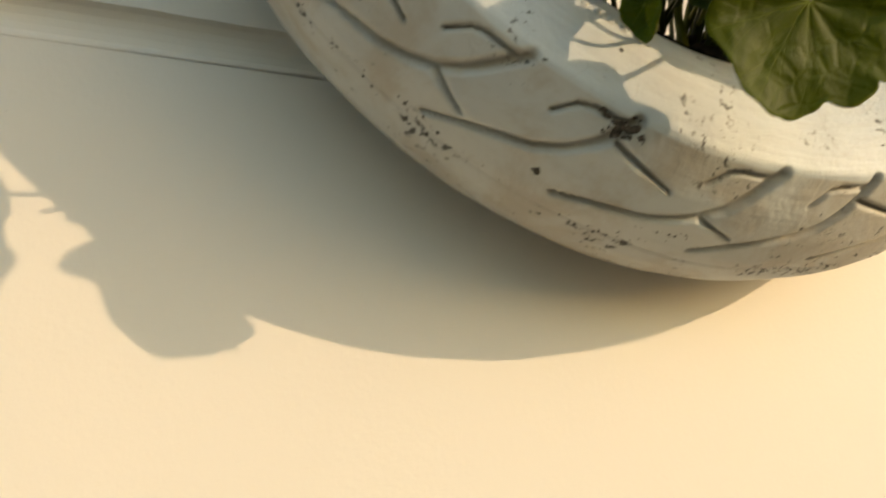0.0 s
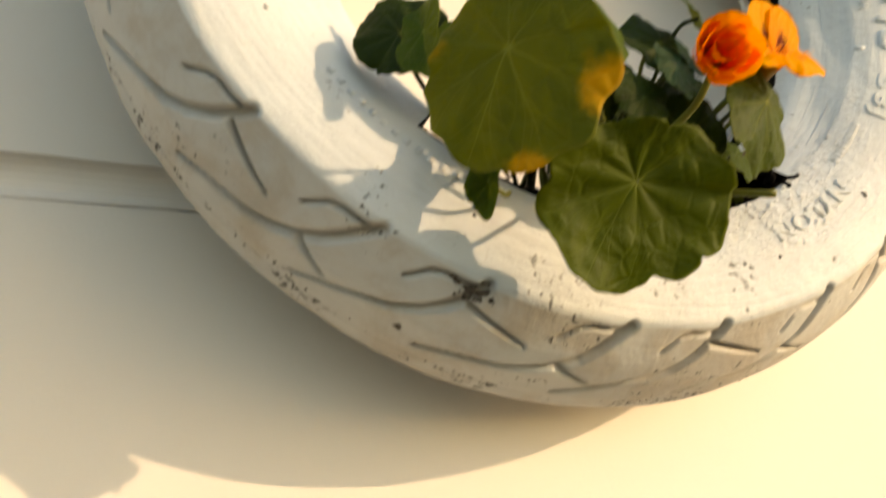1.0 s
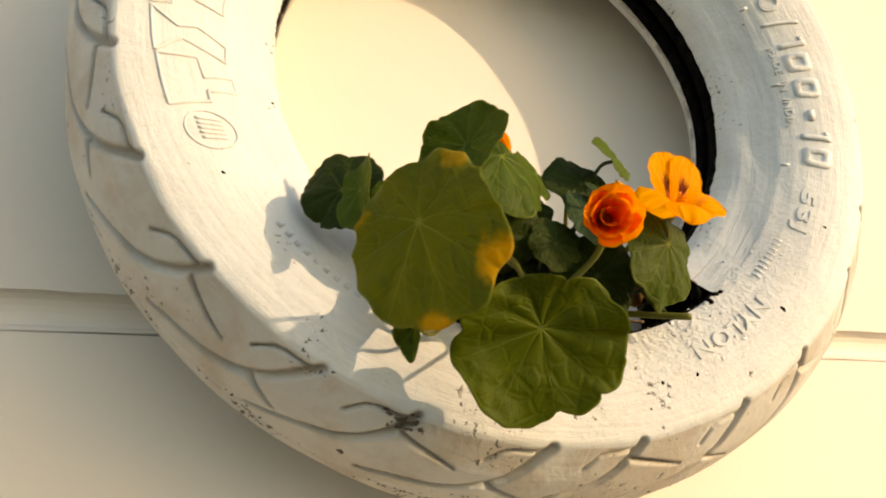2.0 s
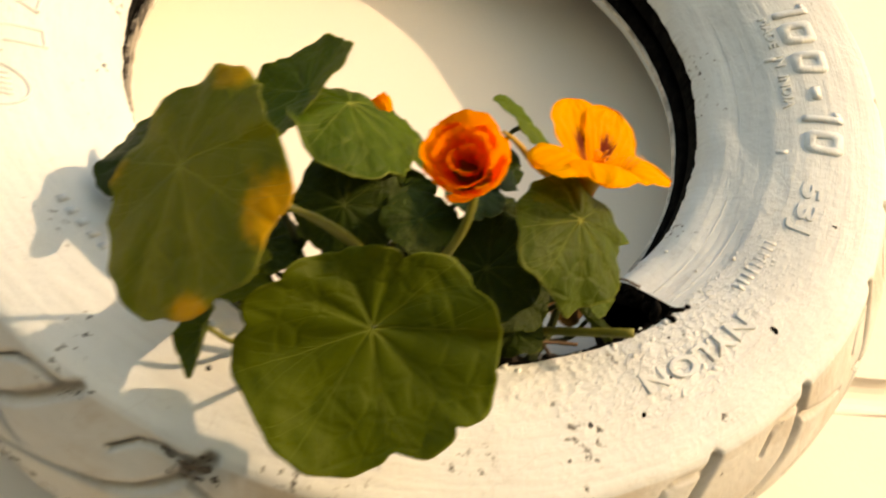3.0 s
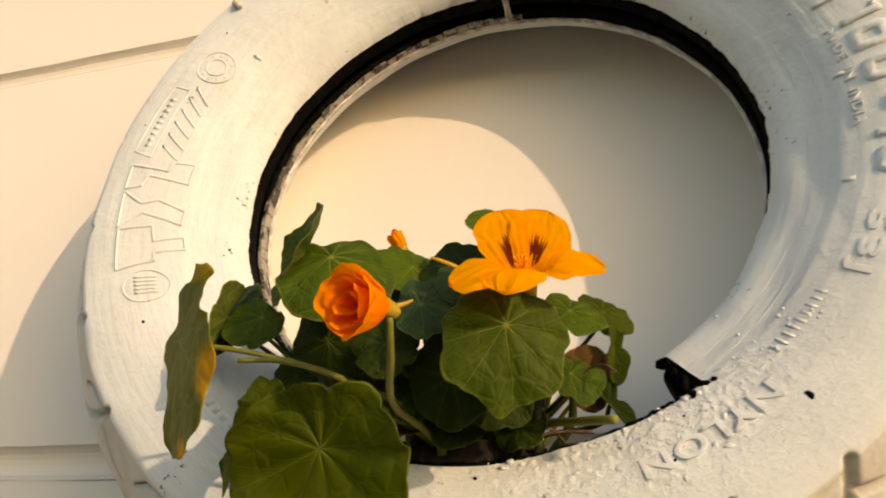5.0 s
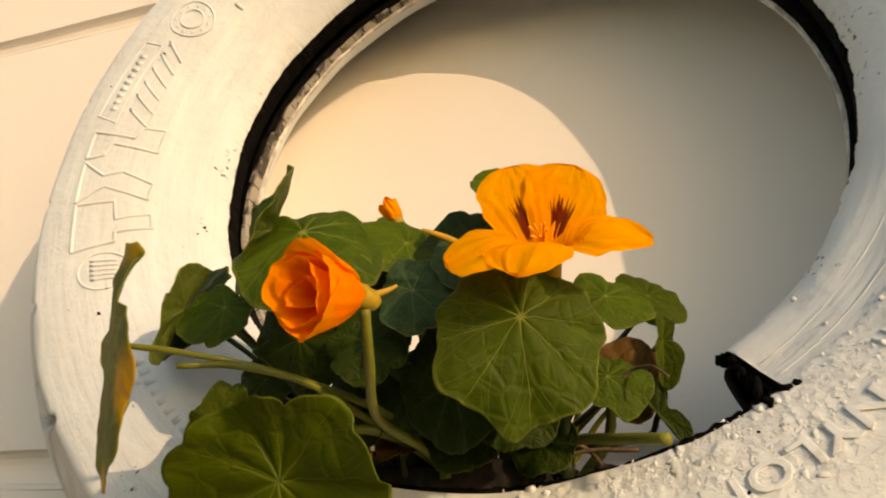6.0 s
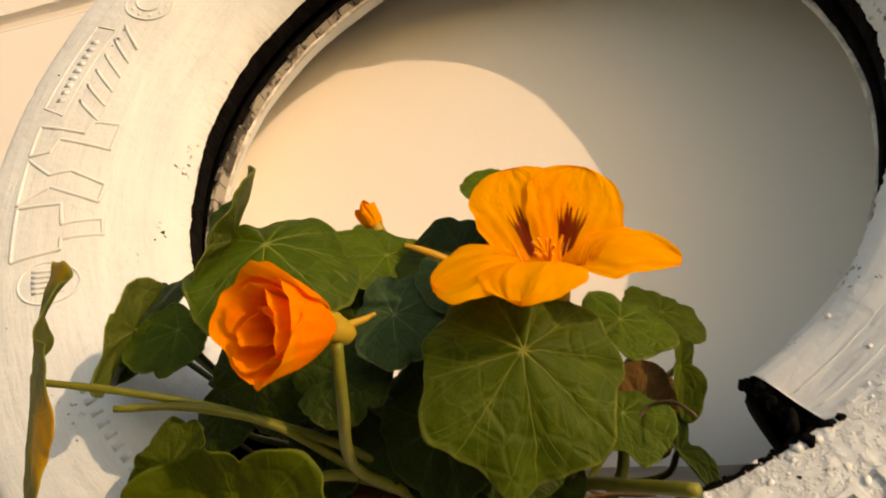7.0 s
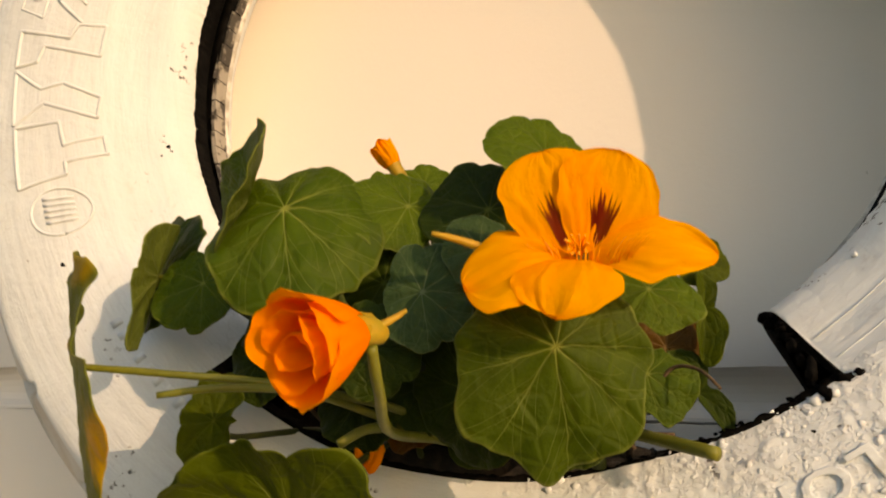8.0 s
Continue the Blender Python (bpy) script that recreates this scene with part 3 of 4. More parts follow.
def stroke_on_tyre(points, radius, closed=False, lift=0.0, sharp=False):
    """A thin raised line along points given as degrees and radius."""
    if closed:
        points = points + [points[0]]
    if sharp:
        dense = []
        for (d0, r0), (d1, r1) in zip(points, points[1:]):
            dense += [(d0 + (d1 - d0) * t, r0 + (r1 - r0) * t) for t in (0.0, 0.06, 0.35, 0.65, 0.94)]
        points = dense + [points[-1]]
        return tube([on_tyre(d, r, lift) for d, r in points], radius, radius, 2 * len(points), 6, 0.15, len(points))
    return tube([on_tyre(d, r, lift) for d, r in points], radius, radius, max(8, 3 * len(points)), 6)


def bars_on_tyre(deg0, deg1, r0, r1, count, height=0.0006, gap=0.35, slant=0.0):
    bm = bmesh.new()
    stepw = (deg1 - deg0) / count
    steps = max(1, int(abs(r1 - r0) / 0.0020))
    for k in range(count):
        a0 = deg0 + k * stepw
        a1 = a0 + stepw * (1 - gap)
        rows = []
        for n in range(steps + 1):
            q = n / steps
            r, lean = r0 + (r1 - r0) * q, slant * q
            rows.append([bm.verts.new(on_tyre(d + lean, r, lift)) for d, lift in ((a0, -0.0004), (a0, height), (a1, height), (a1, -0.0004))])
        for a, b in zip(rows, rows[1:]):
            for n in range(3):
                bm.faces.new((a[n], a[n + 1], b[n + 1], b[n]))
        bm.faces.new(rows[0]), bm.faces.new(rows[-1])
    bmesh.ops.recalc_face_normals(bm, faces=bm.faces)
    return bm


def blob(at, normal, radius, height, seed, sides=9):
    """A small uneven patch lying on a surface."""
    rng = random.Random(seed)
    n = Vector(normal).normalized()
    u = n.orthogonal().normalized()
    v = n.cross(u)
    bm = bmesh.new()
    top = bm.verts.new(Vector(at) + n * height)
    low = []
    for k in range(sides):
        w = 2 * math.pi * k / sides
        q = radius * rng.uniform(0.55, 1.25)
        low.append(bm.verts.new(Vector(at) + (u * math.cos(w) + v * math.sin(w)) * q - n * 0.0004))
    for k in range(sides):
        bm.faces.new((top, low[k], low[(k + 1) % sides]))
    return bm


def rough_lump(bm, at, size, seed, detail=2, flat=(1, 1, 1)):
    made = bmesh.ops.create_icosphere(bm, subdivisions=detail, radius=1.0)["verts"]
    for v in made:
        q = 1 + 0.55 * noise.noise(v.co * 1.7 + Vector((seed * 3.1, seed, 0))) + 0.35 * noise.noise(v.co * 4.1 + Vector((seed, 0, seed)))
        v.co = Vector(at) + Vector((v.co.x * flat[0], v.co.y * flat[1], v.co.z * flat[2])) * (q * size)


def tyre():
    ob = thing("tyre_planter", (0, AXIS_Y, CZ - 0.2202), "white-painted scooter tyre fixed flat against the boarded wall as a planter", "tyre")
    me, dark = tyre_shell()
    shell = part("shell", me, [PAINT, RUBBER], ob, "white paint over moulded tread, with bare black rubber inside")
    me.polygons.foreach_set("material_index", dark.astype(np.int32))
    # ribs and overspray on the rear bead seat
    rng = random.Random(9)
    bm = bmesh.new()
    a = 84.0
    while a < 232.0:
        wide = rng.uniform(3.0, 4.4)
        vs = []
        start = rng.uniform(-.0412, -.0400) - .0036 * min(1.0, max(0.0, (a - 150) / 45))
        for rr in (0.1282, 0.1265):
            for d, y in ((a, start), (a + wide * 0.93, start + rng.uniform(-.0006, .0006)), (a + wide * 0.93, -.0360), (a, -.0360)):
                w = radians(d)
                vs.append(bm.verts.new((rr * math.cos(w), y + rng.uniform(-.0003, .0003), CZ + rr * math.sin(w))))
        for f in ((4, 5, 6, 7), (0, 1, 5, 4), (1, 2, 6, 5), (2, 3, 7, 6), (3, 0, 4, 7)):
            bm.faces.new([vs[n] for n in f])
        a += wide
    bmesh.ops.recalc_face_normals(bm, faces=bm.faces)
    part("bead_ribs", bm, BEAD, shell, "ribbed rear bead seat dusted with paint", smooth=False)
    bm = bmesh.new()
    last = None
    for k in range(191):
        w = radians(-52.0 + 1.5 * k)
        edge = -.0366 + 0.0006 * noise.noise((k * 0.4, 3.0, 1.0)) + 0.0004 * noise.noise((k * 1.3, 6.0, 1.0))
        row = [bm.verts.new((rr * math.cos(w), y, CZ + rr * math.sin(w))) for rr, y in ((.1276, edge), (.1261, edge), (.1261, -.0345), (.1276, -.0335))]
        if last:
            for n in range(3):
                bm.faces.new((last[n], last[n + 1], row[n + 1], row[n]))
        last = row
    part("bead_band", bm, CORD, shell, "plain painted rear bead seat")
    # mouldings on the front wall
    words = (("90", 0.0180, 27.6, 0.1610, 8.6, 0.0008), ("MADE  IN  INDIA", 0.0050, 11.3, 0.1546, 19.6, 0.0006), ("NYLON", 0.0100, -49.8, 0.1640, 17.8, 0.0008), ("53J", 0.0100, -22.8, 0.1618, 9.6, 0.0006))
    for body, size, deg, r, span, tall in words:
        part("lettering", bent_text(body, size, deg, r, span, tall), PAINT, shell, "raised moulded letters and figures")
    for d, r0, r1 in ((6.8, .1604, .1748), (0.8, .1608, .1752), (-14.9, .1610, .1758)):
        part("figure", figure_zero(d, 2.15, r0, r1, 0.0038, 0.0010), PAINT, shell, "raised moulded figure 0")
    for d in (10.8, -10.5):
        part("figure", bars_on_tyre(d + 0.55, d - 0.55, .1605, .1762, 1, 0.0009, 0.0), PAINT, shell, "raised moulded figure 1")
        part("flag", bars_on_tyre(d + 1.5, d + 0.6, .1728, .1756, 1, 0.0008, 0.0, -0.3), PAINT, shell)
    part("figure", bars_on_tyre(17.0, 16.3, .1565, .1778, 1, 0.0009, 0.0, -1.2), PAINT, shell, "raised moulded stroke")
    part("figure", bars_on_tyre(-4.3, -6.6, .1655, .1688, 1, 0.0010, 0.0), PAINT, shell, "raised moulded dash")
    part("lettering", bars_on_tyre(-36, -47, .156, .160, 9, 0.00015, 0.65), PAINT, shell, "raised unreadable marks")
    part("lettering", bars_on_tyre(-112, -140, .1605, .1638, 15, 0.00025, 0.5), PAINT, shell, "raised unreadable marks")
    for d in (-155.8,):
        ring = [(d + 3.2 * math.cos(k * math.pi / 8) - 0.6 * math.sin(k * math.pi / 8), .1660 + .0100 * math.sin(k * math.pi / 8)) for k in range(16)]
        part("oval_badge", stroke_on_tyre(ring, 0.00055, True), PAINT, shell, "raised oval ring")
        tagged(part("badge_mark", bars_on_tyre(d + 2.0, d - 2.0, .161, .171, 5, 0.0005, 0.5, -0.8), PAINT, shell), kind="stuff")
    for rad in (.0105, .0055):
        ring = [(154.5 + math.degrees(rad / .167) * math.cos(k * math.pi / 8), .1672 + rad * math.sin(k * math.pi / 8)) for k in range(16)]
        part("round_badge", stroke_on_tyre(ring, 0.00055, True), PAINT, shell, "raised round ring")
    bm = bmesh.new()
    for k in range(11):
        w = 2 * math.pi * k / 11
        one = blob(on_tyre(154.5 + math.degrees(.008 / .167) * math.cos(w), .1672 + .008 * math.sin(w), 0.0001), (0, -1, 0), 0.0013, 0.0008, k, 6)
        tmp = bpy.data.meshes.new("tmp")
        one.to_mesh(tmp)
        one.free()
        bm.from_mesh(tmp)
    tagged(part("badge_mark", bm, PAINT, shell), kind="stuff")
    # the large three-shape emblem and the hatched panel beside it
    emblem = [[(-160.4, .1768), (-160.6, .1640), (-162.4, .1640), (-162.6, .1545), (-165.4, .1548), (-164.8, .1640), (-168.2, .1650), (-168.4, .1772)],
              [(-168.8, .1776), (-171.2, .1690), (-168.4, .1560), (-171.6, .1552), (-173.8, .1640), (-173.2, .1700), (-176.0, .1780)],
              [(-176.6, .1782), (-177.0, .1720), (-179.2, .1705), (-178.0, .1560), (-182.8, .1556), (-182.4, .1625), (-180.4, .1640), (-181.4, .1785)]]
    for shape in emblem:
        shape = [(d, .1495 + (r - .1545) * 1.32) for d, r in shape]
        part("emblem", stroke_on_tyre(shape, 0.0008, True, 0.0, True), PAINT, shell, "raised emblem shape")
    box = [(161.2, .1815), (175.6, .1835), (176.8, .1735), (161.2, .1715)]
    part("panel_frame", stroke_on_tyre(box, 0.0005, True, 0.0, True), PAINT, shell, "raised frame")
    tagged(part("panel_mark", bars_on_tyre(174.6, 163.0, .1757, .1792, 9, 0.00022, 0.45), PAINT, shell, "raised unreadable marks"), kind="stuff")
    for n in range(6):
        part("hatch_bar", bars_on_tyre(177.5 - 2.83 * n, 176.9 - 2.83 * n, .1585, .1695, 1, 0.00032, 0.0, -3.2), PAINT, shell)
    for d in (2.3, -17.6, 22.0, 43.0, 64.0, 86.0, 108.0, 128.0, 148.0):
        part("rim_tick", bars_on_tyre(d + 0.35, d - 0.35, .1512, .1552, 1, 0.0006, 0.0), PAINT, shell)
    for r in (.1398, .1462):
        part("rim_line", stroke_on_tyre([(d, r) for d in range(-54, 40, 3)], 0.00014), PAINT, shell, "fine raised ring line")
    # bare spots where the paint has come off
    spots = [(-75.6, .175, .0019), (-48.7, .1766, .0022), (-69.5, .1765, .0016), (-29.2, .1767, .0018), (-114, .1745, .0017), (-163, .1331, .0011),
             (-161.5, .1350, .0008), (-164, .1340, .0007), (-162.2, .1322, .0009), (-165.0, .1336, .0008), (-64.0, .1690, .0011), (-60.0, .1570, .0011), (-87.0, .1560, .0012), (-79, .1840, .0012), (-149, .1700, .0012), (170, .1855, .0010), (147, .178, .0011)]
    for n, (d, r, size) in enumerate(spots):
        part("bare_spot", blob(on_tyre(d, r), (0, -1, 0), size, 0.0006, n), RUBBER, shell, "small bare black rubber spot")
    rng = random.Random(17)
    chips = [(-115.5, -.0643, .0020), (-101.2, -.0627, .0024), (-99.7, -.0646, .0022), (-100.5, -.0632, .0015), (-146.7, -.0597, .0010)]
    chips += [(rng.gauss(-111.0, 1.1), rng.gauss(-.0860, .0014), rng.uniform(.0005, .0024)) for _ in range(26)]
    chips += [(rng.gauss(-101.0, 1.0), rng.gauss(-.0634, .0011), rng.uniform(.0004, .0016)) for _ in range(18)]
    chips += [(rng.uniform(-150.0, -70.0), rng.gauss(-.0545, .0022), rng.uniform(.0003, .0009)) for _ in range(60)]
    for n, (d, y, size) in enumerate(chips):
        at = on_tread(d, max(y, -.0890))
        part("bare_spot", blob(at, (at.x, -0.05, at.z - CZ), size, 0.0003, 40 + n), SCUFFED, shell, "small bare black rubber spot")
    # crusted paint
    rng = random.Random(3)
    bm = bmesh.new()
    for n in range(260):
        d, r, q = rng.gauss(-66, 13), .1497 + .026 * rng.random() ** 1.5, .00022 + .0006 * rng.random() ** 4
        rough_lump(bm, on_tyre(d, r, 0.0), q, n, 2, (rng.uniform(.6, 2.0), .40, rng.uniform(.6, 2.0)))
    for n, (d, r, q) in enumerate([(-58.2, .1520, .0022), (-56.6, .1525, .0016), (-82.5, .1508, .0018), (-81.0, .1525, .0016), (-83.6, .1530, .0013), (-71.0, .1520, .0012), (-46.0, .1440, .0010), (-44.0, .1310, .0011)]):
        rough_lump(bm, on_tyre(d, r, 0.0), q * 0.7, 300 + n, 2, (1.2, .6, 1))
    crust = part("paint_crust", bm, PAINT, shell, "crusted lumps of dried white paint")
    tagged(crust, kind="stuff")
    # torn black rubber at the cut
    bm = bmesh.new()
    for n in range(22):
        t = n / 21
        d, r = -55.4 - 1.5 * t + rng.uniform(-.5, .5), .128 + .0235 * t
        at = on_tyre(d, r, 0.0)
        at.y += rng.uniform(0.0015, 0.0055)
        rough_lump(bm, at, rng.uniform(.0010, .0024), n, 2, (rng.uniform(.4, 1.2), rng.uniform(.8, 2.0), rng.uniform(.4, 1.4)))
    rough_lump(bm, on_tyre(-55.0, .1508, 0.0002), .0014, 41, 2, (1.5, .8, .9))
    rough_lump(bm, on_tyre(-53.8, .1514, 0.0003), .0010, 42, 2, (1.2, .8, 1.0))
    for n in range(46):
        d = rng.choice((-98, -88, -66, -62, -74)) + rng.gauss(0, 7)
        rough_lump(bm, on_tyre(d, .1486, -0.002), rng.uniform(.0002, .0007), n, 2, (rng.uniform(.8, 2.6), 1, rng.uniform(.5, 1.2)))
    part("torn_edge", bm, RUBBER, shell, "torn black rubber along the cut")
    # cord looped over the rim at the top, and the fixing at the outer edge
    cord = thing("cord", (0.005, -.060, CZ + .1275), "thin white-painted cord looped over the tyre rim", "cord")
    part("strand", tube([(0.004, -.0885, CZ + .166), (0.0042, -.074, CZ + .137), (0.0045, -.060, CZ + .1275), (0.0052, -.050, CZ + .1262), (0.005, -.040, CZ + .1235)], .0011, .0010, 16, 7, 0.1, 1), CORD, cord)
    part("strand", tube([(0.0068, -.0885, CZ + .166), (0.0066, -.074, CZ + .137), (0.0068, -.060, CZ + .1275), (0.0068, -.050, CZ + .1268), (0.0075, -.042, CZ + .1225)], .0010, .0008, 16, 7, 0.1, 2), CORD, cord)
    at = on_tyre(141.0, .190, 0.001)
    hook = thing("wire_fixing", at, "paint-clogged wire fixing at the tyre's outer edge", "fixing")
    part("wire", tube([at + Vector((-.003, .012, .004)), at + Vector((-.001, .002, .002)), at + Vector((.003, -.001, -.004))], .0028, .0022, 8, 9, 0.2, 5), CORD, hook)


# ---- soil ----
def soil():
    ob = thing("soil", (0, AXIS_Y, CZ - 0.199), "dark moist potting soil filling the foot of the tyre", "soil", kind="stuff")
    xs = np.linspace(-.104, .088, 97)
    ys = np.linspace(-.0775, -.0135, 33)
    verts, faces, index = [], [], {}
    for i, x in enumerate(xs):
        floor = CZ - math.sqrt(.199 ** 2 - x * x)
        for j, y in enumerate(ys):
            z = 1.2065 + 0.0045 * math.exp(-((x + .01) / .035) ** 2) + 0.0035 * noise.noise((x * 60, y * 60, 1)) + 0.0022 * noise.noise((x * 190, y * 190, 5))
            z -= 0.14 * max(0.0, x - 0.035) + 0.25 * max(0.0, y + 0.035)
            edge = min(1.0, (min(y - ys[0], ys[-1] - y)) / .01)
            z -= 0.003 * (1 - edge)
            index[i, j] = len(verts)
            verts.append((x, y, max(z, floor + 0.004)))
            verts.append((x, y, floor))
    for i in range(len(xs) - 1):
        for j in range(len(ys) - 1):
            a, b, c, d = index[i, j], index[i + 1, j], index[i + 1, j + 1], index[i, j + 1]
            faces += [(a, b, c, d), (d + 1, c + 1, b + 1, a + 1)]
    last = len(ys) - 1
    for i in range(len(xs) - 1):
        for j, turn in ((0, 1), (last, -1)):
            a, b = index[i, j], index[i + 1, j]
            faces.append((a, a + 1, b + 1, b)[::turn])
    part("soil_bed", mesh_from(verts, faces), SOIL, ob)
    rng = random.Random(12)
    bm = bmesh.new()
    for _ in range(300):
        x, y = rng.uniform(-.075, .070), rng.uniform(-.076, -.018)
        q = rng.uniform(.0007, .0028)
        z = 1.2065 + 0.0045 * math.exp(-((x + .01) / .035) ** 2) - 0.14 * max(0.0, x - 0.035) - 0.25 * max(0.0, y + 0.035)
        bmesh.ops.create_icosphere(bm, subdivisions=1, radius=q, matrix=Matrix.Translation((x, y, z + rng.uniform(-.001, .0015))) @ Matrix.Diagonal((rng.uniform(.7, 1.3), rng.uniform(.7, 1.3), rng.uniform(.5, 1), 1)))
    part("crumbs", bm, SOIL, ob)


# ---- the nasturtium ----
def leaf_mesh(centre, normal, radius, shape=(0, 0, 0, 0), lobes=8, amp=0.07, phase=0.0, cup=0.0, curl=0.0, curl_axis=90.0, ruffle=0.05, seed=0, fold=0.0, tips=(), calm=1.0):
    """A round shield leaf: centre is where the stalk meets it; shape holds the first swells of its outline and tips its longer lobes
    (degrees, share of the radius, half width in degrees, droop of the lobe); curl bends it, and fold creases it, about an axis in its plane."""
    c, n = Vector(centre), Vector(normal).normalized()
    tips = [(*tip, 0.0)[:4] for tip in tips]
    u = Vector((0, 0, 1)).cross(n).normalized()
    v = n.cross(u)
    rings, spokes = 26, 144
    rng = random.Random(seed)
    ph = [rng.uniform(0, 6.28) for _ in range(6)]
    ca, sa = math.cos(radians(curl_axis)), math.sin(radians(curl_axis))
    verts, uvs, faces = [], [], []

    def place(rho, w):
        round_edge = radius + shape[0] * math.cos(w) + shape[1] * math.sin(w) + shape[2] * math.cos(2 * w) + shape[3] * math.sin(2 * w)
        swing = lobes * (w + 0.16 * math.sin(2 * w + ph[0]) + 0.08 * math.sin(3 * w + ph[4])) / 2 + phase
        scallop = abs(math.sin(swing)) ** 0.6
        if amp < 0:      # corners at the vein ends, nearly straight between them
            scallop = 1 - abs(math.sin(swing)) ** 1.1
        edge = round_edge * (1 - abs(amp) * (1 - scallop) * (0.8 + 0.4 * math.sin(3 * w + ph[1])) + 0.022 * math.sin(5 * w + ph[2]) + 0.008 * math.sin(23 * w + ph[5]))
        for deg, reach, half, droop in tips:
            gap = (w - radians(deg) + math.pi) % (2 * math.pi) - math.pi
            edge += radius * reach * math.exp(-(gap / radians(half)) ** 2)
        soft = rho ** 3
        edge = edge * soft + (1 - soft) * round_edge
        x, y = edge * rho * math.cos(w), edge * rho * math.sin(w)
        h = cup * radius * rho * rho
        for deg, reach, half, droop in tips:
            if droop:
                gap = (w - radians(deg) + math.pi) % (2 * math.pi) - math.pi
                h -= droop * radius * rho ** 4 * math.exp(-(gap / radians(half)) ** 2)
        h += ruffle * radius * rho ** 3 * (math.sin(lobes * w / 2 + ph[3]) + 0.6 * math.sin(5 * w + ph[0]) + 0.35 * math.sin(11 * w + ph[2]))
        # the blade swells between its nine veins, and puckers in smaller cushions towards the edge
        h += calm * 0.050 * radius * rho * (1.15 - rho) * 2.2 * (abs(math.sin(4.5 * (w + 0.1))) - 0.5)
        h += calm * 0.035 * radius * noise.noise((x / radius * 2.2 + seed, y / radius * 2.2, 0.3 * seed))
        h += 0.020 * radius * rho * noise.noise((x / radius * 7.0 + seed, y / radius * 7.0, 1.3 * seed))
        if fold or curl:
            along, off = x * ca + y * sa, -x * sa + y * ca
            if fold:
                h += (math.hypot(off, 0.06 * radius) - 0.06 * radius) * math.sin(fold)
                off *= math.cos(fold)
            if curl:
                k = curl / radius
                off, h = math.sin(k * off) / k - h * math.sin(k * off), h * math.cos(k * off) + (1 - math.cos(k * off)) / k
            x, y = along * ca - off * sa, along * sa + off * ca
        return c + u * x + v * y + n * h, (rho * math.cos(w), rho * math.sin(w))

    p, t = place(0.0, 0.0)
    verts.append(p), uvs.append(t)
    for k in range(1, rings + 1):
        for s in range(spokes):
            p, t = place((k / rings) ** 0.85, 2 * math.pi * s / spokes)
            verts.append(p), uvs.append(t)
    for s in range(spokes):
        faces.append((0, 1 + s, 1 + (s + 1) % spokes))
    for k in range(rings - 1):
        for s in range(spokes):
            a, b = 1 + k * spokes + s, 1 + k * spokes + (s + 1) % spokes
            faces.append((a, a + spokes, b + spokes, b))
    # a thin second skin gives the blade its thickness; the underside is the second material
    count, upper = len(verts), len(faces)
    thick = 0.00028
    verts += [q - n * thick for q in verts]
    uvs += uvs
    faces += [tuple(i + count for i in f)[::-1] for f in faces]
    rim = 1 + (rings - 1) * spokes
    for s in range(spokes):
        a, b = rim + s, rim + (s + 1) % spokes
        faces.append((a, a + count, b + count, b))
    return mesh_from(verts, faces, uvs), upper


def petal_mesh(base, tip, normal, width, bend=0.15, cup=0.2, ruffle=0.06, seed=0, claw=0.16, wide=0.56, blunt=2.1, flare=0.0):
    """A clawed petal from base to tip, its face towards normal: widest at the share wide of its length, its end blunt or pointed,
    its rim flared out, with fine pleats that run from claw to rim."""
    b, d = Vector(base), Vector(tip) - Vector(base)
    length = d.length
    d.normalize()
    n = Vector(normal)
    n = (n - d * n.dot(d)).normalized()
    side = d.cross(n)
    rows, cols = 46, 49
    rng = random.Random(seed)
    ph = [rng.uniform(0, 6.28) for _ in range(6)]
    verts, uvs, faces = [], [], []
    for i in range(rows):
        t = i / (rows - 1)
        t = 1 - (1 - t) ** 1.25
        if t < wide:
            q = t / wide
            w = claw + (1 - claw) * q * q * (3 - 2 * q)
        else:
            w = max(0.0, 1 - ((t - wide) / (1 - wide)) ** blunt) ** 0.5
        for j in range(cols):
            s = 2 * j / (cols - 1) - 1
            top = 1 + w * (0.040 * math.sin(4 * s + ph[0]) + 0.022 * math.sin(11 * s + ph[1]) + 0.012 * math.sin(23 * s + ph[4])) * t
            h = bend * length * (4 * t * (1 - t)) + cup * width * (s * w) ** 2 - flare * length * max(0.0, t - 0.55) ** 2 * 4
            h += ruffle * length * t * t * (math.sin(5 * s + ph[1]) + 0.6 * math.sin(9 * s + ph[2] + 2 * t))
            fan = s * w / (0.25 + t)
            h += 0.012 * length * t * (1.2 - t) * math.sin(17 * fan + ph[5] + 3 * noise.noise((fan * 2 + seed, t * 2, 4.0)))
            h += 0.024 * length * noise.noise((s * 2.2 + seed, t * 3, 0.7)) + 0.016 * length * t * noise.noise((s * 6 + seed, t * 5, 2.7)) + 0.008 * length * t * noise.noise((s * 15 + seed, t * 11, 5.7))
            wave = 1 + 0.045 * math.sin(10 * t + ph[3] + 2 * s) + 0.02 * math.sin(25 * t + ph[4])
            verts.append(b + d * (length * t * top) + side * (width * w * s * wave) + n * h)
            uvs.append((s * w, t))
    for i in range(rows - 1):
        for j in range(cols - 1):
            a = i * cols + j
            faces.append((a, a + 1, a + cols + 1, a + cols))
    return mesh_from(verts, faces, uvs)


